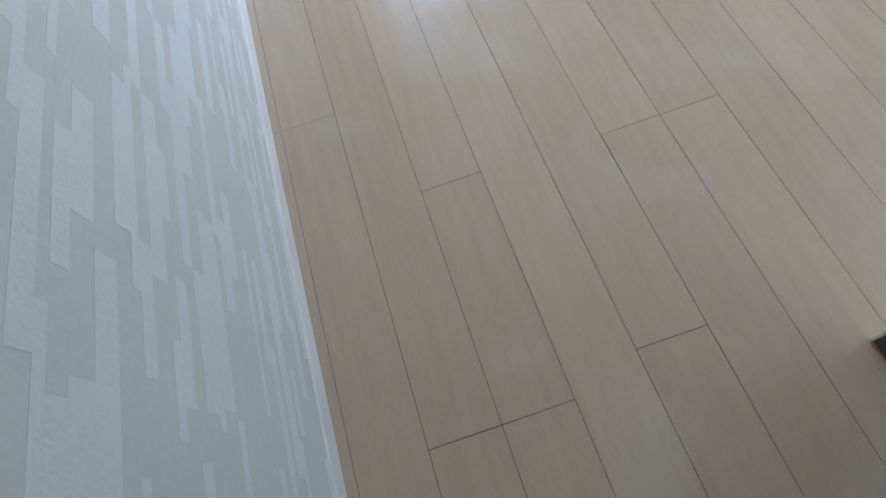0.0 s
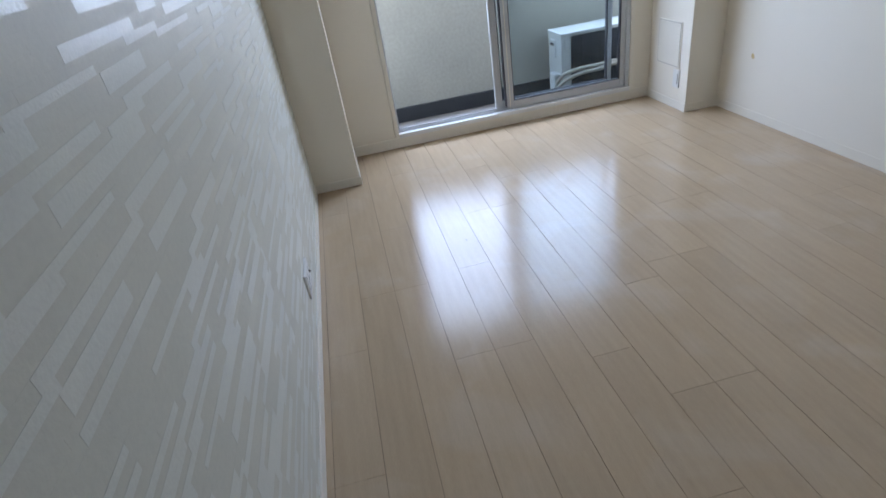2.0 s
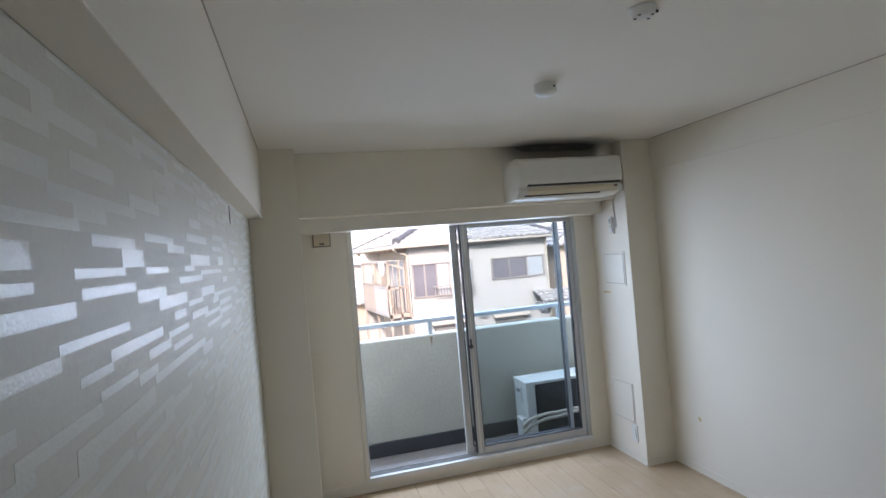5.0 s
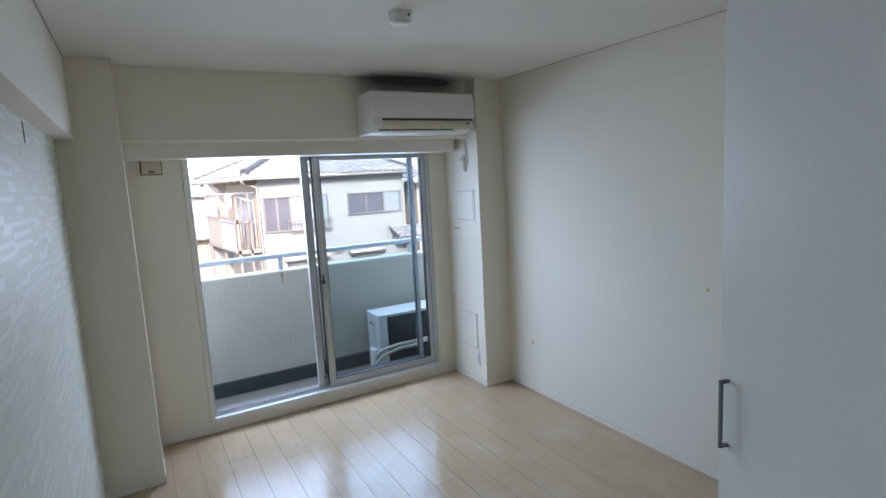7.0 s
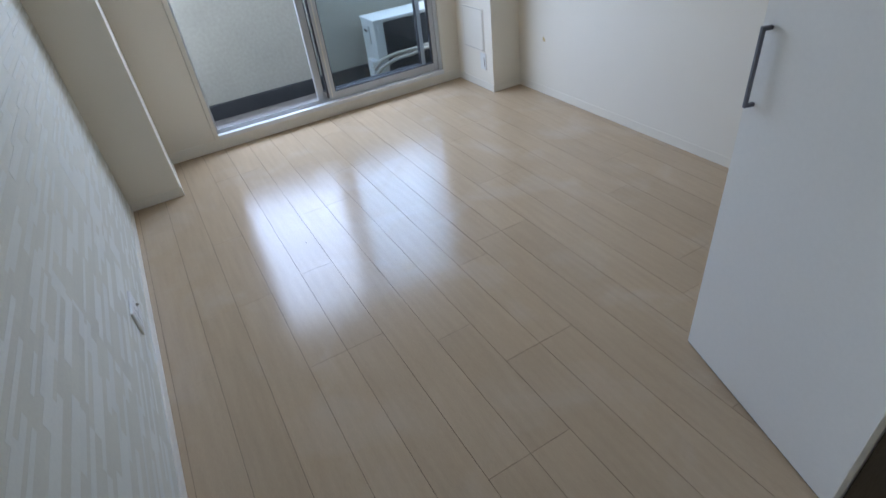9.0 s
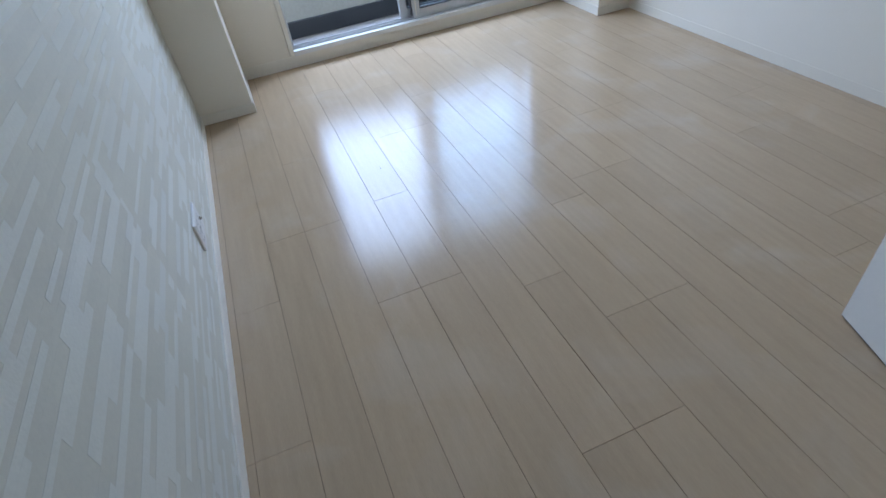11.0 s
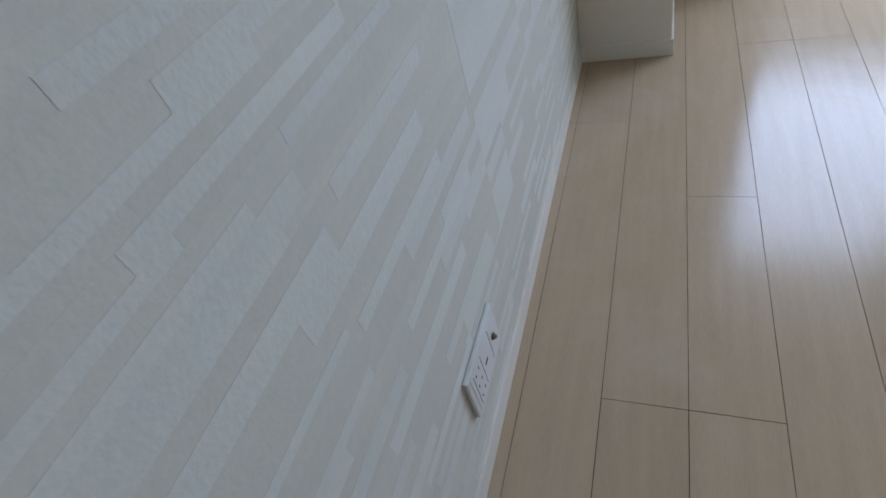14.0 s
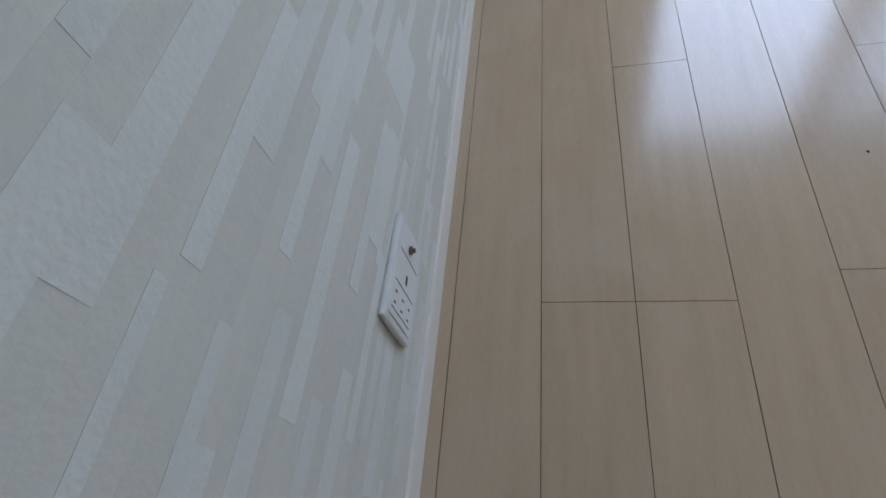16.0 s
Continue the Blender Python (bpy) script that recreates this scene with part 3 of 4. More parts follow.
ck = Shape().box(D2[0] + 0.038, D2[0] + 0.052, D2[1] - 0.004, D2[1] + 0.004, CZ - 0.012, CZ - 0.004)
ck.done("clip", M_DARK, rs)

# ---- balcony ----
BF, PY, PZ = -0.095, 4.60, 0.918
tagged(Shape().box(-3.0, 6.0, OUT, PY + 0.15, BF - 0.15, BF).done("balcony_floor", M_BALFLOOR), "grey-brown sheet balcony floor", "floor", kind=structure)
par = Shape().box(-3.0, 6.0, PY, PY + 0.15, BF, PZ).done("balcony_parapet", M_RENDERW, bevel=0.012)
tagged(par, "pale rendered balcony parapet with rust stain", "parapet", kind=structure)
tagged(Shape().box(-3.0, 6.0, PY - 0.025, PY, BF, 0.030).done("upstand", M_UPSTAND, bevel=0.006), "dark waterproof upstand along the parapet foot", "trim", kind=structure)
tagged(Shape().box(-3.0, 6.0, OUT, PY + 0.2, CZ + 0.16, CZ + 0.32).done("balcony_ceiling", M_CONC), "concrete slab above the balcony", "ceiling", kind=structure)
rail = thing("balcony_rail", (1.5, PY + 0.07, PZ), "pale painted metal handrail on the parapet", "railing", kind=structure)
Shape().box(-3.0, 6.0, PY + 0.045, PY + 0.095, 1.022, 1.064).done("top_rail", M_RAIL, rail, bevel=0.008)
for i in range(6):
    x = -2.54 + 1.305 * i
    Shape().box(x - 0.02, x + 0.02, PY + 0.055, PY + 0.085, PZ - 0.004, 1.024).done("post", M_RAIL, rail, bevel=0.003)
rs_ = Shape()
rs_.prism([(1.352, 0.897), (1.366, 0.903), (1.378, 0.893), (1.372, 0.868), (1.369, 0.835), (1.365, 0.80), (1.361, 0.83), (1.356, 0.865)], "y", PY - 0.0012, PY + 0.001)
tagged(rs_.done("rust_stain", M_BROWN), "brown rust run on the parapet", "stain")

# outdoor unit
UX0, UX1, UY0, UY1, UZ0, UZ1 = 2.066, 2.85, 4.175, 4.445, BF + 0.05, 0.468
un = thing("outdoor_unit", ((UX0 + UX1) / 2, (UY0 + UY1) / 2, BF), "white outdoor air conditioner unit with dark coil side", "outdoor unit")
Shape().box(UX0, UX1, UY0 + 0.006, UY1, UZ0, UZ1 - 0.012).done("cabinet", M_UNIT, un, bevel=0.008)
Shape().box(UX0 - 0.006, UX1 + 0.006, UY0 - 0.004, UY1 + 0.006, UZ1 - 0.022, UZ1).done("lid", M_UNIT, un, bevel=0.006)
Shape().box(UX0 + 0.085, UX1 - 0.02, UY0 - 0.002, UY0 + 0.01, UZ0 + 0.05, UZ1 - 0.03).done("coil", M_COIL, un)
cg = Shape()
for i in range(30):
    z = UZ0 + 0.06 + i * 0.0125
    cg.box(UX0 + 0.09, UX1 - 0.02, UY0 - 0.005, UY0 - 0.002, z, z + 0.0022)
for i in range(9):
    x = UX0 + 0.09 + i * 0.08
    cg.box(x, x + 0.003, UY0 - 0.006, UY0 - 0.002, UZ0 + 0.05, UZ1 - 0.03)
cg.done("coil_guard", M_COIL, un)
Shape().box(UX0 - 0.012, UX0 + 0.002, UY0 + 0.10, UY0 + 0.21, UZ1 - 0.2, UZ1 - 0.06).done("handle_recess", M_UNIT, un, bevel=0.005)
Shape().box(UX0 - 0.0135, UX0 - 0.011, UY0 + 0.12, UY0 + 0.19, UZ1 - 0.105, UZ1 - 0.085).done("recess_shadow", M_COIL, un)
Shape().box(UX0 + 0.03, UX0 + 0.045, UY0 - 0.003, UY0 + 0.008, UZ1 - 0.13, UZ1 - 0.045).done("thermistor_clip", M_UNIT, un, bevel=0.003)
Shape().box(UX0 - 0.05, UX0 + 0.002, UY0 + 0.03, UY0 + 0.15, UZ0 + 0.01, UZ0 + 0.20).done("valve_cover", M_UNIT, un, bevel=0.012)
for x in (UX0 + 0.12, UX1 - 0.2):
    Shape().box(x, x + 0.1, UY0 - 0.02, UY1 + 0.02, BF, UZ0 + 0.004).done("foot", M_PLASTIC, un, bevel=0.004)
for dz, dy in ((0.0, 0.0), (-0.05, -0.012)):
    p = Shape().tube(arc([(2.045, 4.235 + dy, 0.075 + dz), (2.035, 4.19 + dy, 0.10 + dz), (2.075, 4.14 + dy, 0.162 + dz), (2.20, 4.12 + dy, 0.190 + dz * 0.7), (2.34, 4.10 + dy, 0.197 + dz * 0.6), (2.48, 4.06 + dy, 0.215 + dz * 0.3), (2.62, 3.98, 0.22), (2.66, 3.87, 0.22)]), 0.015)
    tagged(p.done("refrigerant_pipe", M_PIPE), "beige wrapped refrigerant pipe to the outdoor unit", "pipe", group="pipes of the outdoor unit")

# the building around and above the flat
bld = Shape()
bld.box(-9, -0.15, OUT - 0.2, OUT, -3.4, 5).box(RX + 0.15, 12, OUT - 0.2, OUT, -3.4, 5)
bld.box(-0.15, RX + 0.15, OUT - 0.2, OUT, CZ + 0.12, 5).box(-0.15, RX + 0.15, OUT - 0.2, OUT, -3.4, -0.2)
tagged(bld.done("apartment_block", M_CONC), "plain concrete facade of the apartment block", "building", kind=structure)

# ---- outside ----
GZ = -3.5
gs = Shape()
for i in range(-4, 4):
    for j in range(-4, 4):
        gs.box(i * 200, i * 200 + 200, j * 200, j * 200 + 200, GZ - 0.5, GZ)
bmesh.ops.remove_doubles(gs.bm, verts=gs.bm.verts, dist=0.001)
tagged(gs.done("ground", M_ASPHALT), "grey asphalt ground between the houses", "ground", kind=structure)


def tile_slope(s, a, b, c, d, cols, rows, amp=0.06, m=0):
    """Rows of rounded roof tiles over the quad a, b (eave), c, d (top), each row stepped over the next."""
    a, b, c, d = (Vector(p) for p in (a, b, c, d))
    up = (b - a).cross(d - a).normalized()
    if up.z < 0:
        up = -up
    bm = s.bm
    sub = 4
    for r in range(rows):
        v0, v1 = r / rows, (r + 1) / rows
        lo, hi = [], []
        for i in range(cols * sub + 1):
            u = i / (cols * sub)
            w = amp * 0.5 * (1 + math.cos(2 * math.pi * i / sub))
            p0 = a.lerp(b, u).lerp(d.lerp(c, u), v0) + up * (w + 0.055)
            p1 = a.lerp(b, u).lerp(d.lerp(c, u), v1) + up * w
            lo.append((bm.verts.new(p0), bm.verts.new(p0 - up * 0.07)))
            hi.append(bm.verts.new(p1))
        for i in range(cols * sub):
            f = bm.faces.new((lo[i][0], lo[i + 1][0], hi[i + 1], hi[i])); f.material_index = m
            f = bm.faces.new((lo[i][1], lo[i + 1][1], lo[i + 1][0], lo[i][0])); f.material_index = m


def house_window(h, x0, x1, z0, z1, y, panes=("p", "p"), frame=0.045, name="window"):
    w = Shape()
    w.box(x0, x1, y - 0.05, y + 0.02, z0, z0 + frame).box(x0, x1, y - 0.05, y + 0.02, z1 - frame, z1)
    w.box(x0, x0 + frame, y - 0.05, y + 0.02, z0, z1).box(x1 - frame, x1, y - 0.05, y + 0.02, z0, z1)
    n = len(panes)
    for i in range(1, n):
        x = x0 + (x1 - x0) * i / n
        w.box(x - 0.025, x + 0.025, y - 0.045, y + 0.02, z0, z1)
    wo = w.done(name, M_HOUSEFRAME, h, bevel=0.006)
    for i, k in enumerate(panes):
        a, b = x0 + (x1 - x0) * i / n, x0 + (x1 - x0) * (i + 1) / n
        g = Shape().box(a + 0.02, b - 0.02, y - 0.012, y + 0.0, z0 + 0.04, z1 - 0.04).done("pane", M_HOUSEPANE if k == "p" else M_HOUSEBLIND, wo)
        g.location = Vector(((a + b) / 2, y - 0.006, z0 + 0.04)) - Vector(h.location) - Vector(wo.location)
    return wo


# the house across the way; its west side runs slightly askew
HY, HX0, HX1, EZ = 15.3, 3.36, 7.80, 1.88
LEANW = -0.078


def west(x, y):
    """The plan point of the askew west side that starts at x on the front line."""
    return (x + LEANW * (y - HY), y)


def askew(s, x0, x1, y0, y1, z0, z1, m=0):
    """A block along the west side: two edges run with the side, two across."""
    return s.prism([west(x0, y0), west(x1, y0), west(x1, y1), west(x0, y1)], "z", z0, z1, m)


hs = thing("house", ((HX0 + HX1) / 2, HY + 3, GZ), "white stucco two-storey house with grey tile roof", "house")
Shape().prism([(HX0, HY), (HX1, HY), (HX1, HY + 6.2), west(HX0, HY + 6.2)], "z", GZ, EZ - 0.02).done("wall", M_STUCCO, hs)
askew(Shape(), HX0 - 0.03, HX0 - 0.002, HY + 0.35, HY + 6.2, GZ, EZ - 0.05).done("side_wall", M_CREAMWALL, hs)
rf = Shape()
E1, F0, F1 = 8.05, HY - 0.28, HY + 6.5
AP = (5.62, HY + 3.0, 3.20)
A, B = (2.90, F0, EZ + 0.03), (E1, F0, EZ + 0.03)
G, K = (2.33, F1, EZ + 0.03), (E1, F1, EZ + 0.03)
tile_slope(rf, A, B, AP, AP, 22, 14)
tile_slope(rf, B, K, AP, AP, 22, 14)
tile_slope(rf, G, A, AP, AP, 22, 14)
rf.done("roof", M_ROOF, hs)


def ridge_line(s, p, q, n, r):
    """A ridge of short round cap tiles, each end lapped over the next, swelling at the foot."""
    p, q = Vector(p), Vector(q)
    for i in range(n):
        s.cyl(p.lerp(q, i / n), p.lerp(q, (i + 1.12) / n), r * 1.12, r * 0.92, seg=8)
    s.cyl(p.lerp(q, -0.02), p.lerp(q, 0.012), r * 1.5, r * 1.35, seg=8)

rg = Shape()
top = Vector(AP) + Vector((0, 0, 0.12))
ridge_line(rg, Vector(A) + Vector((0.12, 0.14, 0.16)), top, 15, 0.075)
ridge_line(rg, Vector(B) + Vector((-0.1, 0.14, 0.14)), top, 15, 0.06)
ridge_line(rg, Vector(G) + Vector((0.1, -0.14, 0.14)), top, 15, 0.05)
rg.cyl(top - Vector((0, 0, 0.1)), top + Vector((0, 0, 0.16)), 0.14, 0.06, seg=8)
rg.done("ridge", M_ROOFDARK, hs)
ev = Shape()
ev.box(2.95, E1 - 0.03, F0 + 0.03, HY + 0.02, EZ - 0.04, EZ).box(HX1, E1 - 0.03, HY + 0.02, F1, EZ - 0.04, EZ)
ev.prism([(2.95, HY + 0.02), (HX0, HY + 0.02), west(HX0, F1), (2.40, F1)], "z", EZ - 0.05, EZ - 0.005)
ev.done("soffit", M_SOFFIT, hs)
for i in range(9):
    askew(Shape(), 2.92, HX0, HY + 0.1 + 0.7 * i, HY + 0.16 + 0.7 * i, EZ - 0.13, EZ - 0.05).done("rafter", M_TIMBER, hs)
gt = Shape().tube([(2.88, F0 - 0.04, EZ - 0.005), (E1 + 0.02, F0 - 0.04, EZ - 0.005)], 0.04, seg=8)
gt.tube([(2.86, F0 - 0.04, EZ - 0.01), (2.29, F1, EZ - 0.02)], 0.045, seg=8)
gt.tube([(2.87, F0 - 0.02, EZ - 0.03), (2.95, F0 + 0.1, EZ - 0.12), (3.0, HY - 0.02, EZ - 0.17), (3.2, HY - 0.06, EZ - 0.2), (3.29, HY - 0.06, EZ - 0.26), (3.31, HY - 0.06, GZ + 0.2)], 0.032, seg=8)
gt.tube([(HX1 - 0.05, HY - 0.06, EZ - 0.05), (HX1 - 0.05, HY - 0.06, GZ + 0.2)], 0.028, seg=8)
gt.done("gutter", M_SOFFIT, hs)
house_window(hs, 5.90, 7.66, 0.655, 1.32, HY, ("p", "p", "b"))
house_window(hs, 3.42, 5.30, 0.335, 1.35, HY, ("p", "p", "b", "b", "b"))
bars = Shape()
bars.box(4.03, 5.30, HY - 0.22, HY - 0.19, 0.62, 0.66).box(4.03, 5.30, HY - 0.22, HY - 0.19, 0.36, 0.39)
for i in range(15):
    x = 4.03 + i * 0.089
    bars.box(x, x + 0.024, HY - 0.215, HY - 0.195, 0.36, 0.64)
bars.box(4.03, 4.06, HY - 0.21, HY, 0.62, 0.65).box(5.27, 5.30, HY - 0.21, HY, 0.62, 0.65)
bars.done("window_guard", M_HOUSEFRAME, hs)
# hoods over the ground-floor windows, and a vent
for x0, x1 in ((3.87, 5.19), (5.82, 7.0)):
    Shape().prism([(HY, -0.36), (HY - 0.24, -0.46), (HY - 0.24, -0.50), (HY, -0.50)], "x", x0, x1).done("window_hood", M_SOFFIT, hs, bevel=0.01)
    house_window(hs, x0 + 0.1, x1 - 0.1, -1.75, -0.62, HY, ("b", "b"))
vt = Shape().box(5.36, 5.66, HY - 0.05, HY + 0.01, -0.46, -0.27)
for i in range(5):
    vt.box(5.38, 5.64, HY - 0.065, HY - 0.045, -0.445 + i * 0.035, -0.43 + i * 0.035)
vt.done("wall_vent", M_HOUSEFRAME, hs)
cp = Shape()
tile_slope(cp, (7.22, HY - 0.65, -0.14), (8.7, HY - 0.65, -0.14), (8.7, HY, 0.17), (7.16, HY, 0.17), 7, 4)
cp.box(7.26, 8.65, HY - 0.6, HY, -0.20, -0.15)
cp.done("porch_roof", M_ROOF, hs)
# balcony along the west side: slab, posts, parapet, front bars
bx, by0, by1 = 2.68, HY - 0.02, HY + 3.75
bl = askew(Shape(), bx, HX0 - 0.03, by0, by1, -0.17, -0.06)
for x, y in ((bx, by0), (bx + 0.32, by0), (bx, by0 + 1.75), (bx, by1 - 0.08)):
    askew(bl, x, x + 0.06, y, y + 0.06, GZ, 1.50)
askew(bl, bx - 0.02, bx + 0.05, by0, by1, 0.72, 0.79)
askew(bl, bx, HX0 - 0.03, by0, by0 + 0.05, 0.68, 0.73)
askew(bl, bx - 0.01, bx + 0.05, by0, by1, 1.44, 1.49)
bl.prism([(bx - 0.1, 1.46), (3.14, 1.24), (3.14, 1.29), (bx - 0.1, 1.51)], "y", by0 - 0.03, by0 + 0.02)
bl.done("balcony_frame", M_TIMBER, hs)
askew(Shape(), bx, bx + 0.03, by0 + 1.75, by1, -0.06, 0.74).done("balcony_panel", M_CREAMWALL, hs)
bb = Shape()
for i in range(8):
    x = bx + 0.09 + i * 0.075
    bb.box(x, x + 0.022, by0, by0 + 0.02, -0.06, 1.42 - 0.05 * i if i % 2 else 0.70)
bb.done("balcony_bars", M_TIMBER, hs)
gp = Shape()
for i in range(15):
    y = by0 + 0.1 + i * 0.11
    askew(gp, bx - 0.05, bx - 0.02, y, y + 0.06, -0.10, 0.72)
askew(gp, bx - 0.06, bx - 0.02, by0 + 0.05, by0 + 1.75, 0.68, 0.73)
askew(gp, bx - 0.06, bx - 0.02, by0 + 0.05, by0 + 1.75, -0.13, -0.08)
gp.done("balcony_slats", M_HOUSEMETAL, hs)
# the enclosed back part of the balcony, with its window posts, and the door onto it
bk = askew(Shape(), bx, HX0 - 0.03, by1, by1 + 0.08, GZ, EZ - 0.06)
for y in (by1 - 1.3, by1 - 0.85, by1 - 0.4):
    askew(bk, bx, bx + 0.05, y, y + 0.05, 0.78, 1.46)
bk.done("balcony_screen", M_HOUSEMETAL, hs)
dw = askew(Shape(), HX0 - 0.05, HX0 - 0.031, HY + 0.55, HY + 2.1, -0.05, 1.45)
dw.done("balcony_door", M_HOUSEBLIND, hs)
fd = Shape()
for y in (HY + 0.5, HY + 1.3, HY + 2.1):
    askew(fd, HX0 - 0.07, HX0 - 0.03, y, y + 0.06, -0.05, 1.5)
fd.done("door_frame", M_HOUSEMETAL, hs)
ld = thing("laundry", (2.55, HY - 0.2, 1.1), "pale blue laundry hanging on the house balcony", "laundry")
Shape().prism([(2.47, 1.08), (2.56, 1.12), (2.60, 1.30), (2.57, 1.50), (2.50, 1.53), (2.41, 1.46), (2.43, 1.25)], "y", HY - 0.22, HY - 0.17).done("cloth", M_CLOTH, ld, bevel=0.02)
Shape().tube([(2.3, HY - 0.195, 1.52), (3.2, HY - 0.195, 1.50)], 0.014, seg=6).done("pole", M_HOUSEMETAL, ld)


def far_house(x0, x1, y0, y1, ez, wallm, label, rise=1.1):
    h = thing("neighbour_house", ((x0 + x1) / 2, (y0 + y1) / 2, GZ), label, "house", group="houses behind")
    Shape().box(x0, x1, y0, y1, GZ, ez).done("wall", wallm, h)
    r = Shape()
    xm0, xm1, ym = x0 + (y1 - y0) / 2, x1 - (y1 - y0) / 2, (y0 + y1) / 2
    if xm1 < xm0:
        xm0 = xm1 = (x0 + x1) / 2
    o = 0.4
    tile_slope(r, (x0 - o, y0 - o, ez), (x1 + o, y0 - o, ez), (xm1, ym, ez + rise), (xm0, ym, ez + rise), max(4, int((x1 - x0) / 0.3)), 9)
    tile_slope(r, (x0 - o, y1 + o, ez), (x0 - o, y0 - o, ez), (xm0, ym, ez + rise), (xm0, ym, ez + rise), max(4, int((y1 - y0) / 0.3)), 9)
    tile_slope(r, (x1 + o, y0 - o, ez), (x1 + o, y1 + o, ez), (xm1, ym, ez + rise), (xm1, ym, ez + rise), max(4, int((y1 - y0) / 0.3)), 9)
    r.done("roof", M_ROOF, h)
    n = max(1, int((x1 - x0) / 2.2))
    for i in range(n):
        xa = x0 + 0.5 + i * 2.2
        house_window(h, xa, xa + 1.3, ez - 1.7, ez - 0.8, y0, ("p", "b"))
    return h

far_house(-4.0, 6.0, 24.2, 29.6, -0.42, M_CREAMWALL, "low cream house with grey tile roof", 1.0)
far_house(-6.0, 4.6, 36.0, 42.0, 1.2, M_STUCCO, "white house with tile roof further back", 1.2)
far_house(9.4, 15.0, 17.5, 23.0, 1.5, M_CREAMWALL, "cream house with tile roof beyond the white house", 1.3)
far_house(-16.0, -5.5, 20.0, 27.0, 1.4, M_STUCCO, "white house with tile roof down the lane", 1.4)

# ---- pieces of the floor: planks in pairs, each second strip with a mid joint ----
cube = bpy.data.meshes.new("plank")
bmc = bmesh.new()
bmesh.ops.create_cube(bmc, size=1.0)
bmc.to_mesh(cube)
bmc.free()
cube.materials.append(M_PLANK)
W, X0, LEN = 0.1515, 0.030, 1.80
GAP = 0.0007
JOINT = {-1: 1.036, 1: 0.144, 3: 1.428, 5: 0.70, 7: 1.036, 9: 1.71, 11: 0.35, 13: 1.07, 15: 1.90, 17: 0.62}


def plank(x0, x1, y0, y1):
    ob = new("plank", cube)
    ob.parent = floor
    ob.location = Vector(((x0 + x1) / 2, (y0 + y1) / 2, -0.002)) - Vector(floor.location)
    ob.scale = (x1 - x0 - 2 * GAP, y1 - y0 - 2 * GAP, 0.004)


for k in range(-1, 19):
    x0 = max(0.0005, X0 + W * k)
    x1 = min(RX - 0.0005, X0 + W * (k + 1))
    pair = k if k % 2 else k - 1
    j = JOINT[pair]
    cuts = [j + LEN * n for n in range(-2, 3)]
    if k == pair + 1:
        cuts += [j + 0.568 + LEN * n for n in range(-2, 3)]
    cuts = [YB] + sorted(c for c in cuts if YB + 0.05 < c < RY - 0.02) + [RY]
    for a, b in zip(cuts, cuts[1:]):
        plank(x0, x1, a, b)

# ---- pieces of the accent wall: staggered strips of several heights, matt and pearly ----
rnd = random.Random(7)
strip_m = [bpy.data.meshes.new("tile_matt"), bpy.data.meshes.new("tile_pearl")]
for me, m in zip(strip_m, (M_TILE_MATT, M_TILE_PEARL)):
    bmc = bmesh.new()
    bmesh.ops.create_cube(bmc, size=1.0)
    bmc.to_mesh(me)
    bmc.free()
    me.materials.append(m)
pieces = []
# courses beside the outlet plate: bottom, top, and the stretches laid in pearl
LAID = [(0.301, 0.332, ((1.45, 1.707), (1.868, 2.05))), (0.332, 0.357, ((1.79, 2.04),)), (0.357, 0.383, ((1.42, 1.661),)), (0.383, 0.400, ()),
        (0.400, 0.431, ((1.63, 1.942),)), (0.431, 0.446, ((1.98, 2.1),)), (0.446, 0.475, ((1.40, 1.708), (1.868, 2.1))), (0.475, 0.4965, ((1.75, 2.03),)),
        (0.4965, 0.520, ((1.36, 1.589), (1.909, 2.1))), (0.520, 0.537, ((1.42, 1.667),)), (0.537, 0.568, ((1.806, 2.08),)), (0.568, 0.590, ((1.686, 1.95),)),
        (0.590, 0.604, ((1.38, 1.668),)), (0.604, 0.6295, ()), (0.6295, 0.662, ((1.63, 1.93),)), (0.662, 0.694, ((1.46, 1.709),)), (0.694, 0.717, ((1.74, 1.98),)),
        (0.717, 0.731, ((1.42, 1.669),)), (0.731, 0.757, ((1.45, 1.709),))]


def piece(y0, y1, z0, z1, pearl):
    d = (0.00098 if pearl else 0.0006) + rnd.uniform(0, 0.00005)
    if y1 - y0 > 0.004:
        pieces.append((y0, y1, z0, z1, d, int(pearl)))


below = []                              # pearl stretches of the course under the one being laid


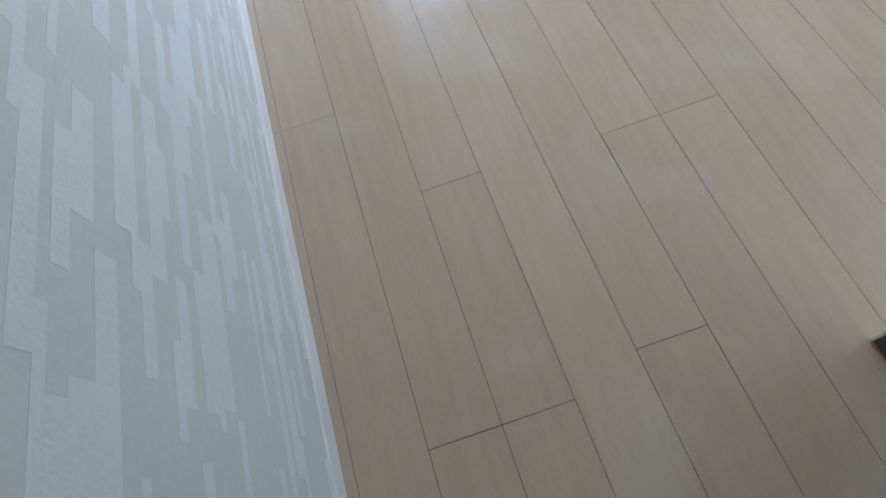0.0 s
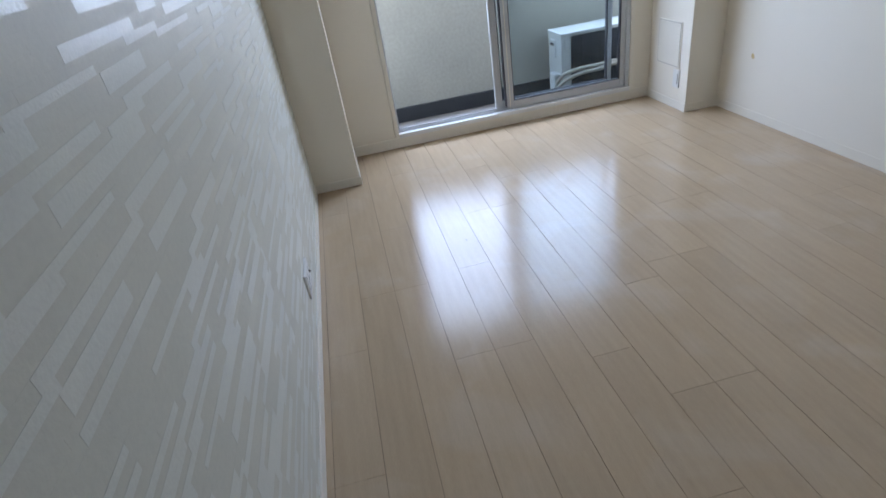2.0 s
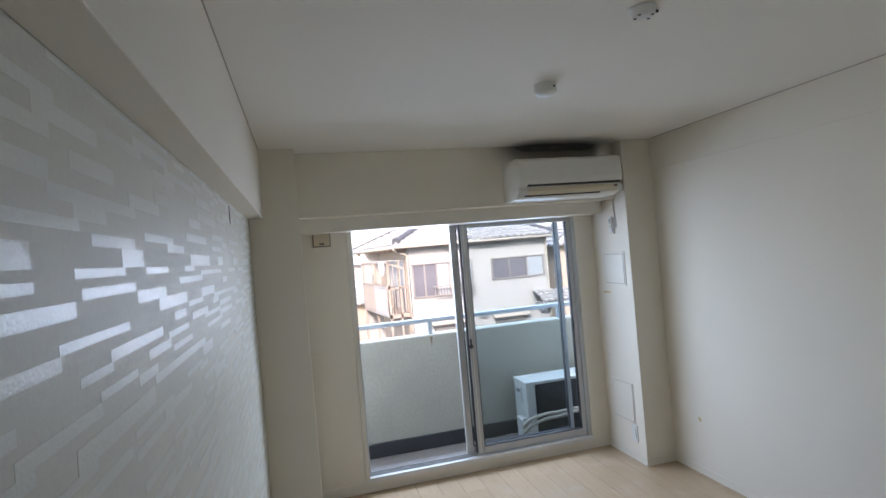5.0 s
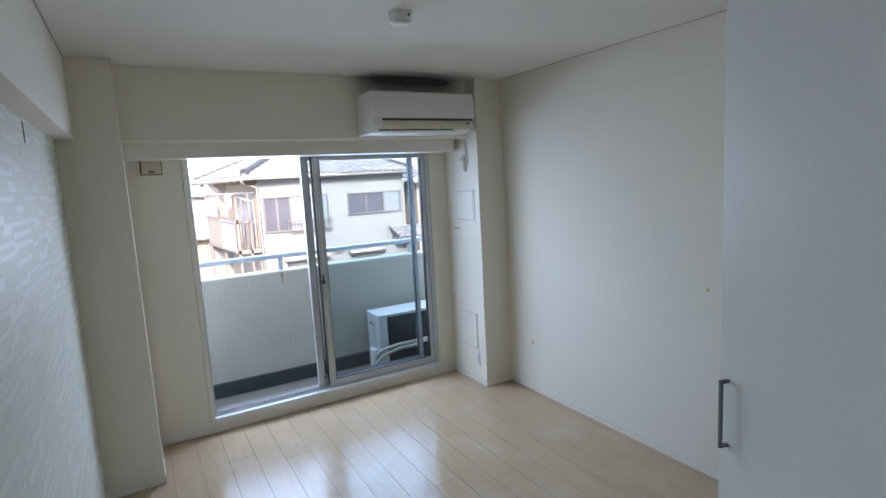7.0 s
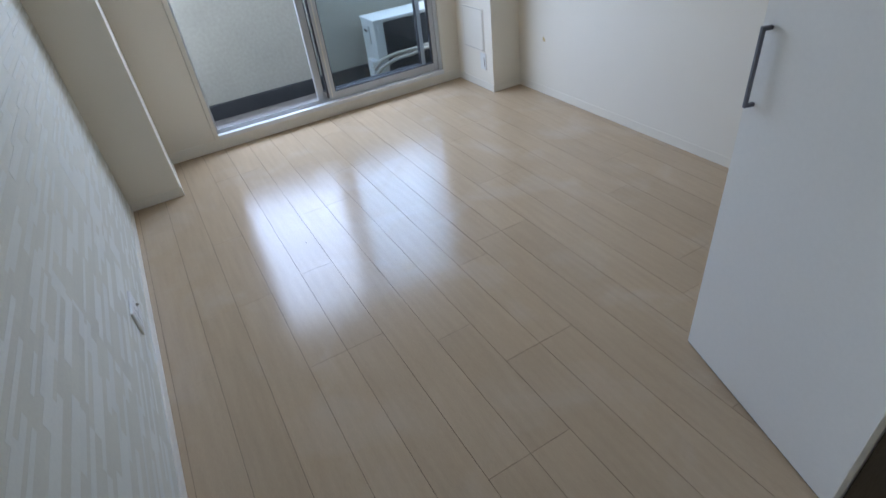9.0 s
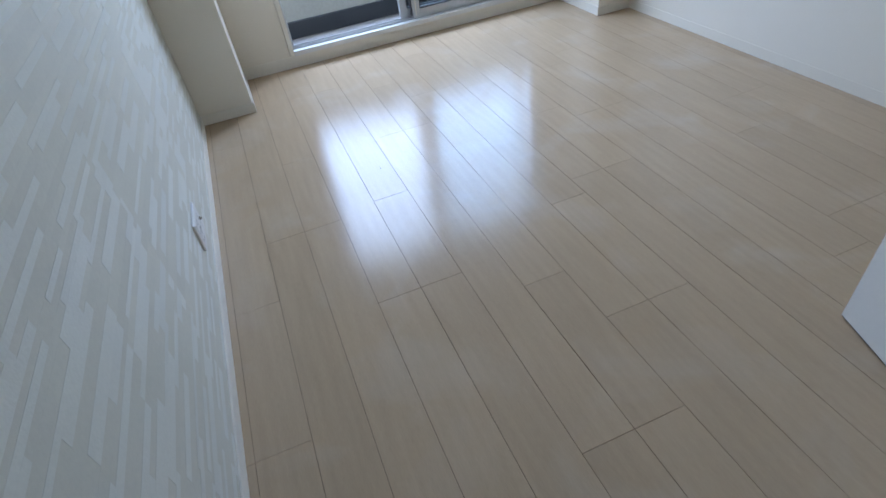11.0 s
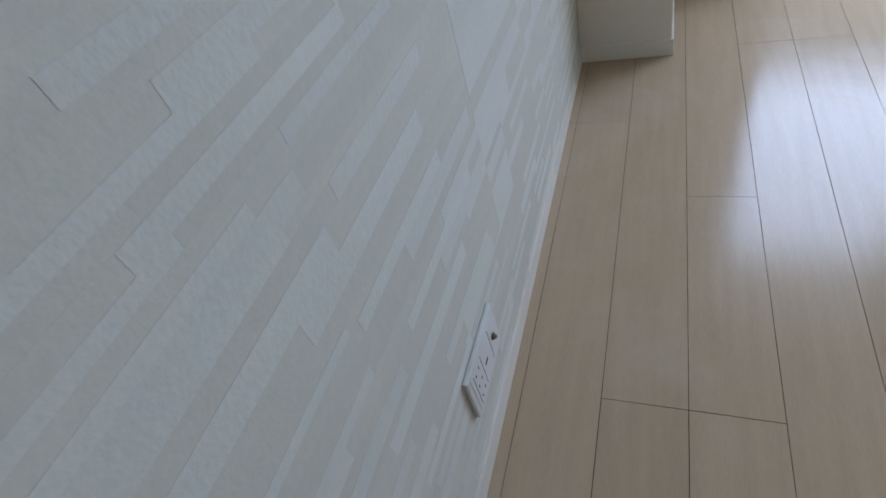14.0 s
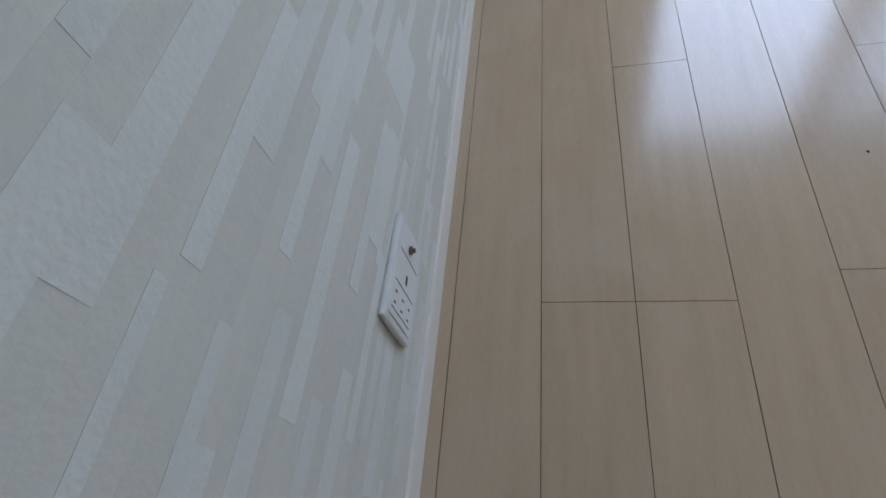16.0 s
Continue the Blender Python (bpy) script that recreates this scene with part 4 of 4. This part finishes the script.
def course(y, end, z0, z1):
    """Random lengths of matt and pearl along one course; pearl seldom lies against pearl."""
    global below
    mine, was = [], False
    while y < end:
        y1 = min(y + rnd.choice((0.12, 0.17, 0.2, 0.23, 0.26, 0.3, 0.34)), end)
        over = sum(max(0.0, min(y1, b) - max(y, a)) for a, b in below) / (y1 - y)
        pearl = rnd.random() < (0.12 if was else 0.8) * (1.0 if over < 0.4 else 0.06)
        piece(y, y1, z0, z1, pearl)
        if pearl:
            mine.append((y, y1))
        y, was = y1, pearl
    below = mine


def heights(z, top):
    while z < top - 0.004:
        h = rnd.choice((0.013, 0.015, 0.018, 0.021, 0.025, 0.03))
        h = top - z if top - z - h < 0.01 else h
        course(YB - rnd.uniform(0, 0.2), PLY, z, z + h)
        z += h


heights(0.055, LAID[0][0])
for z0, z1, pearls in LAID:
    course(YB, 1.35, z0, z1)
    y = 1.35
    for a, c in pearls:
        while a - y > 0.3:
            piece(y, y + 0.21, z0, z1, False)
            y += 0.21
        piece(y, a, z0, z1, False)
        piece(a, c, z0, z1, True)
        y = c
    piece(y, 2.1, z0, z1, False)
    course(2.1, PLY, z0, z1)
heights(LAID[-1][1], BEAM_Z)
blocked = [(1.79, 1.96, 0.148, 0.272)]
pieces.sort(key=lambda p: ((p[0] + p[1]) / 2 - 1.55) ** 2 + ((p[2] + p[3]) / 2 - 0.55) ** 2)
rest = [Shape(), Shape()]
for i, (y0, y1, z0, z1, d, kind) in enumerate(pieces):
    if any(y1 > b[0] and y0 < b[1] and z1 > b[2] and z0 < b[3] for b in blocked):
        d = 0.0003
    g = 0.00002
    if i < 300:
        ob = new("tile", strip_m[kind])
        ob.parent = wall_west
        ob.location = Vector((d / 2 - 0.0005, (y0 + y1) / 2, (z0 + z1) / 2)) - Vector(wall_west.location)
        ob.scale = (d + 0.001, y1 - y0 - g, z1 - z0 - 2 * g)
    else:
        rest[kind].box(-0.001, d, y0 + g / 2, y1 - g / 2, z0 + g, z1 - g)
for s, m, lb in zip(rest, (M_TILE_MATT, M_TILE_PEARL), ("matt greige mosaic strips", "pearly white mosaic strips")):
    tagged(s.done("mosaic_strips", m, wall_west), lb, kind="stuff")
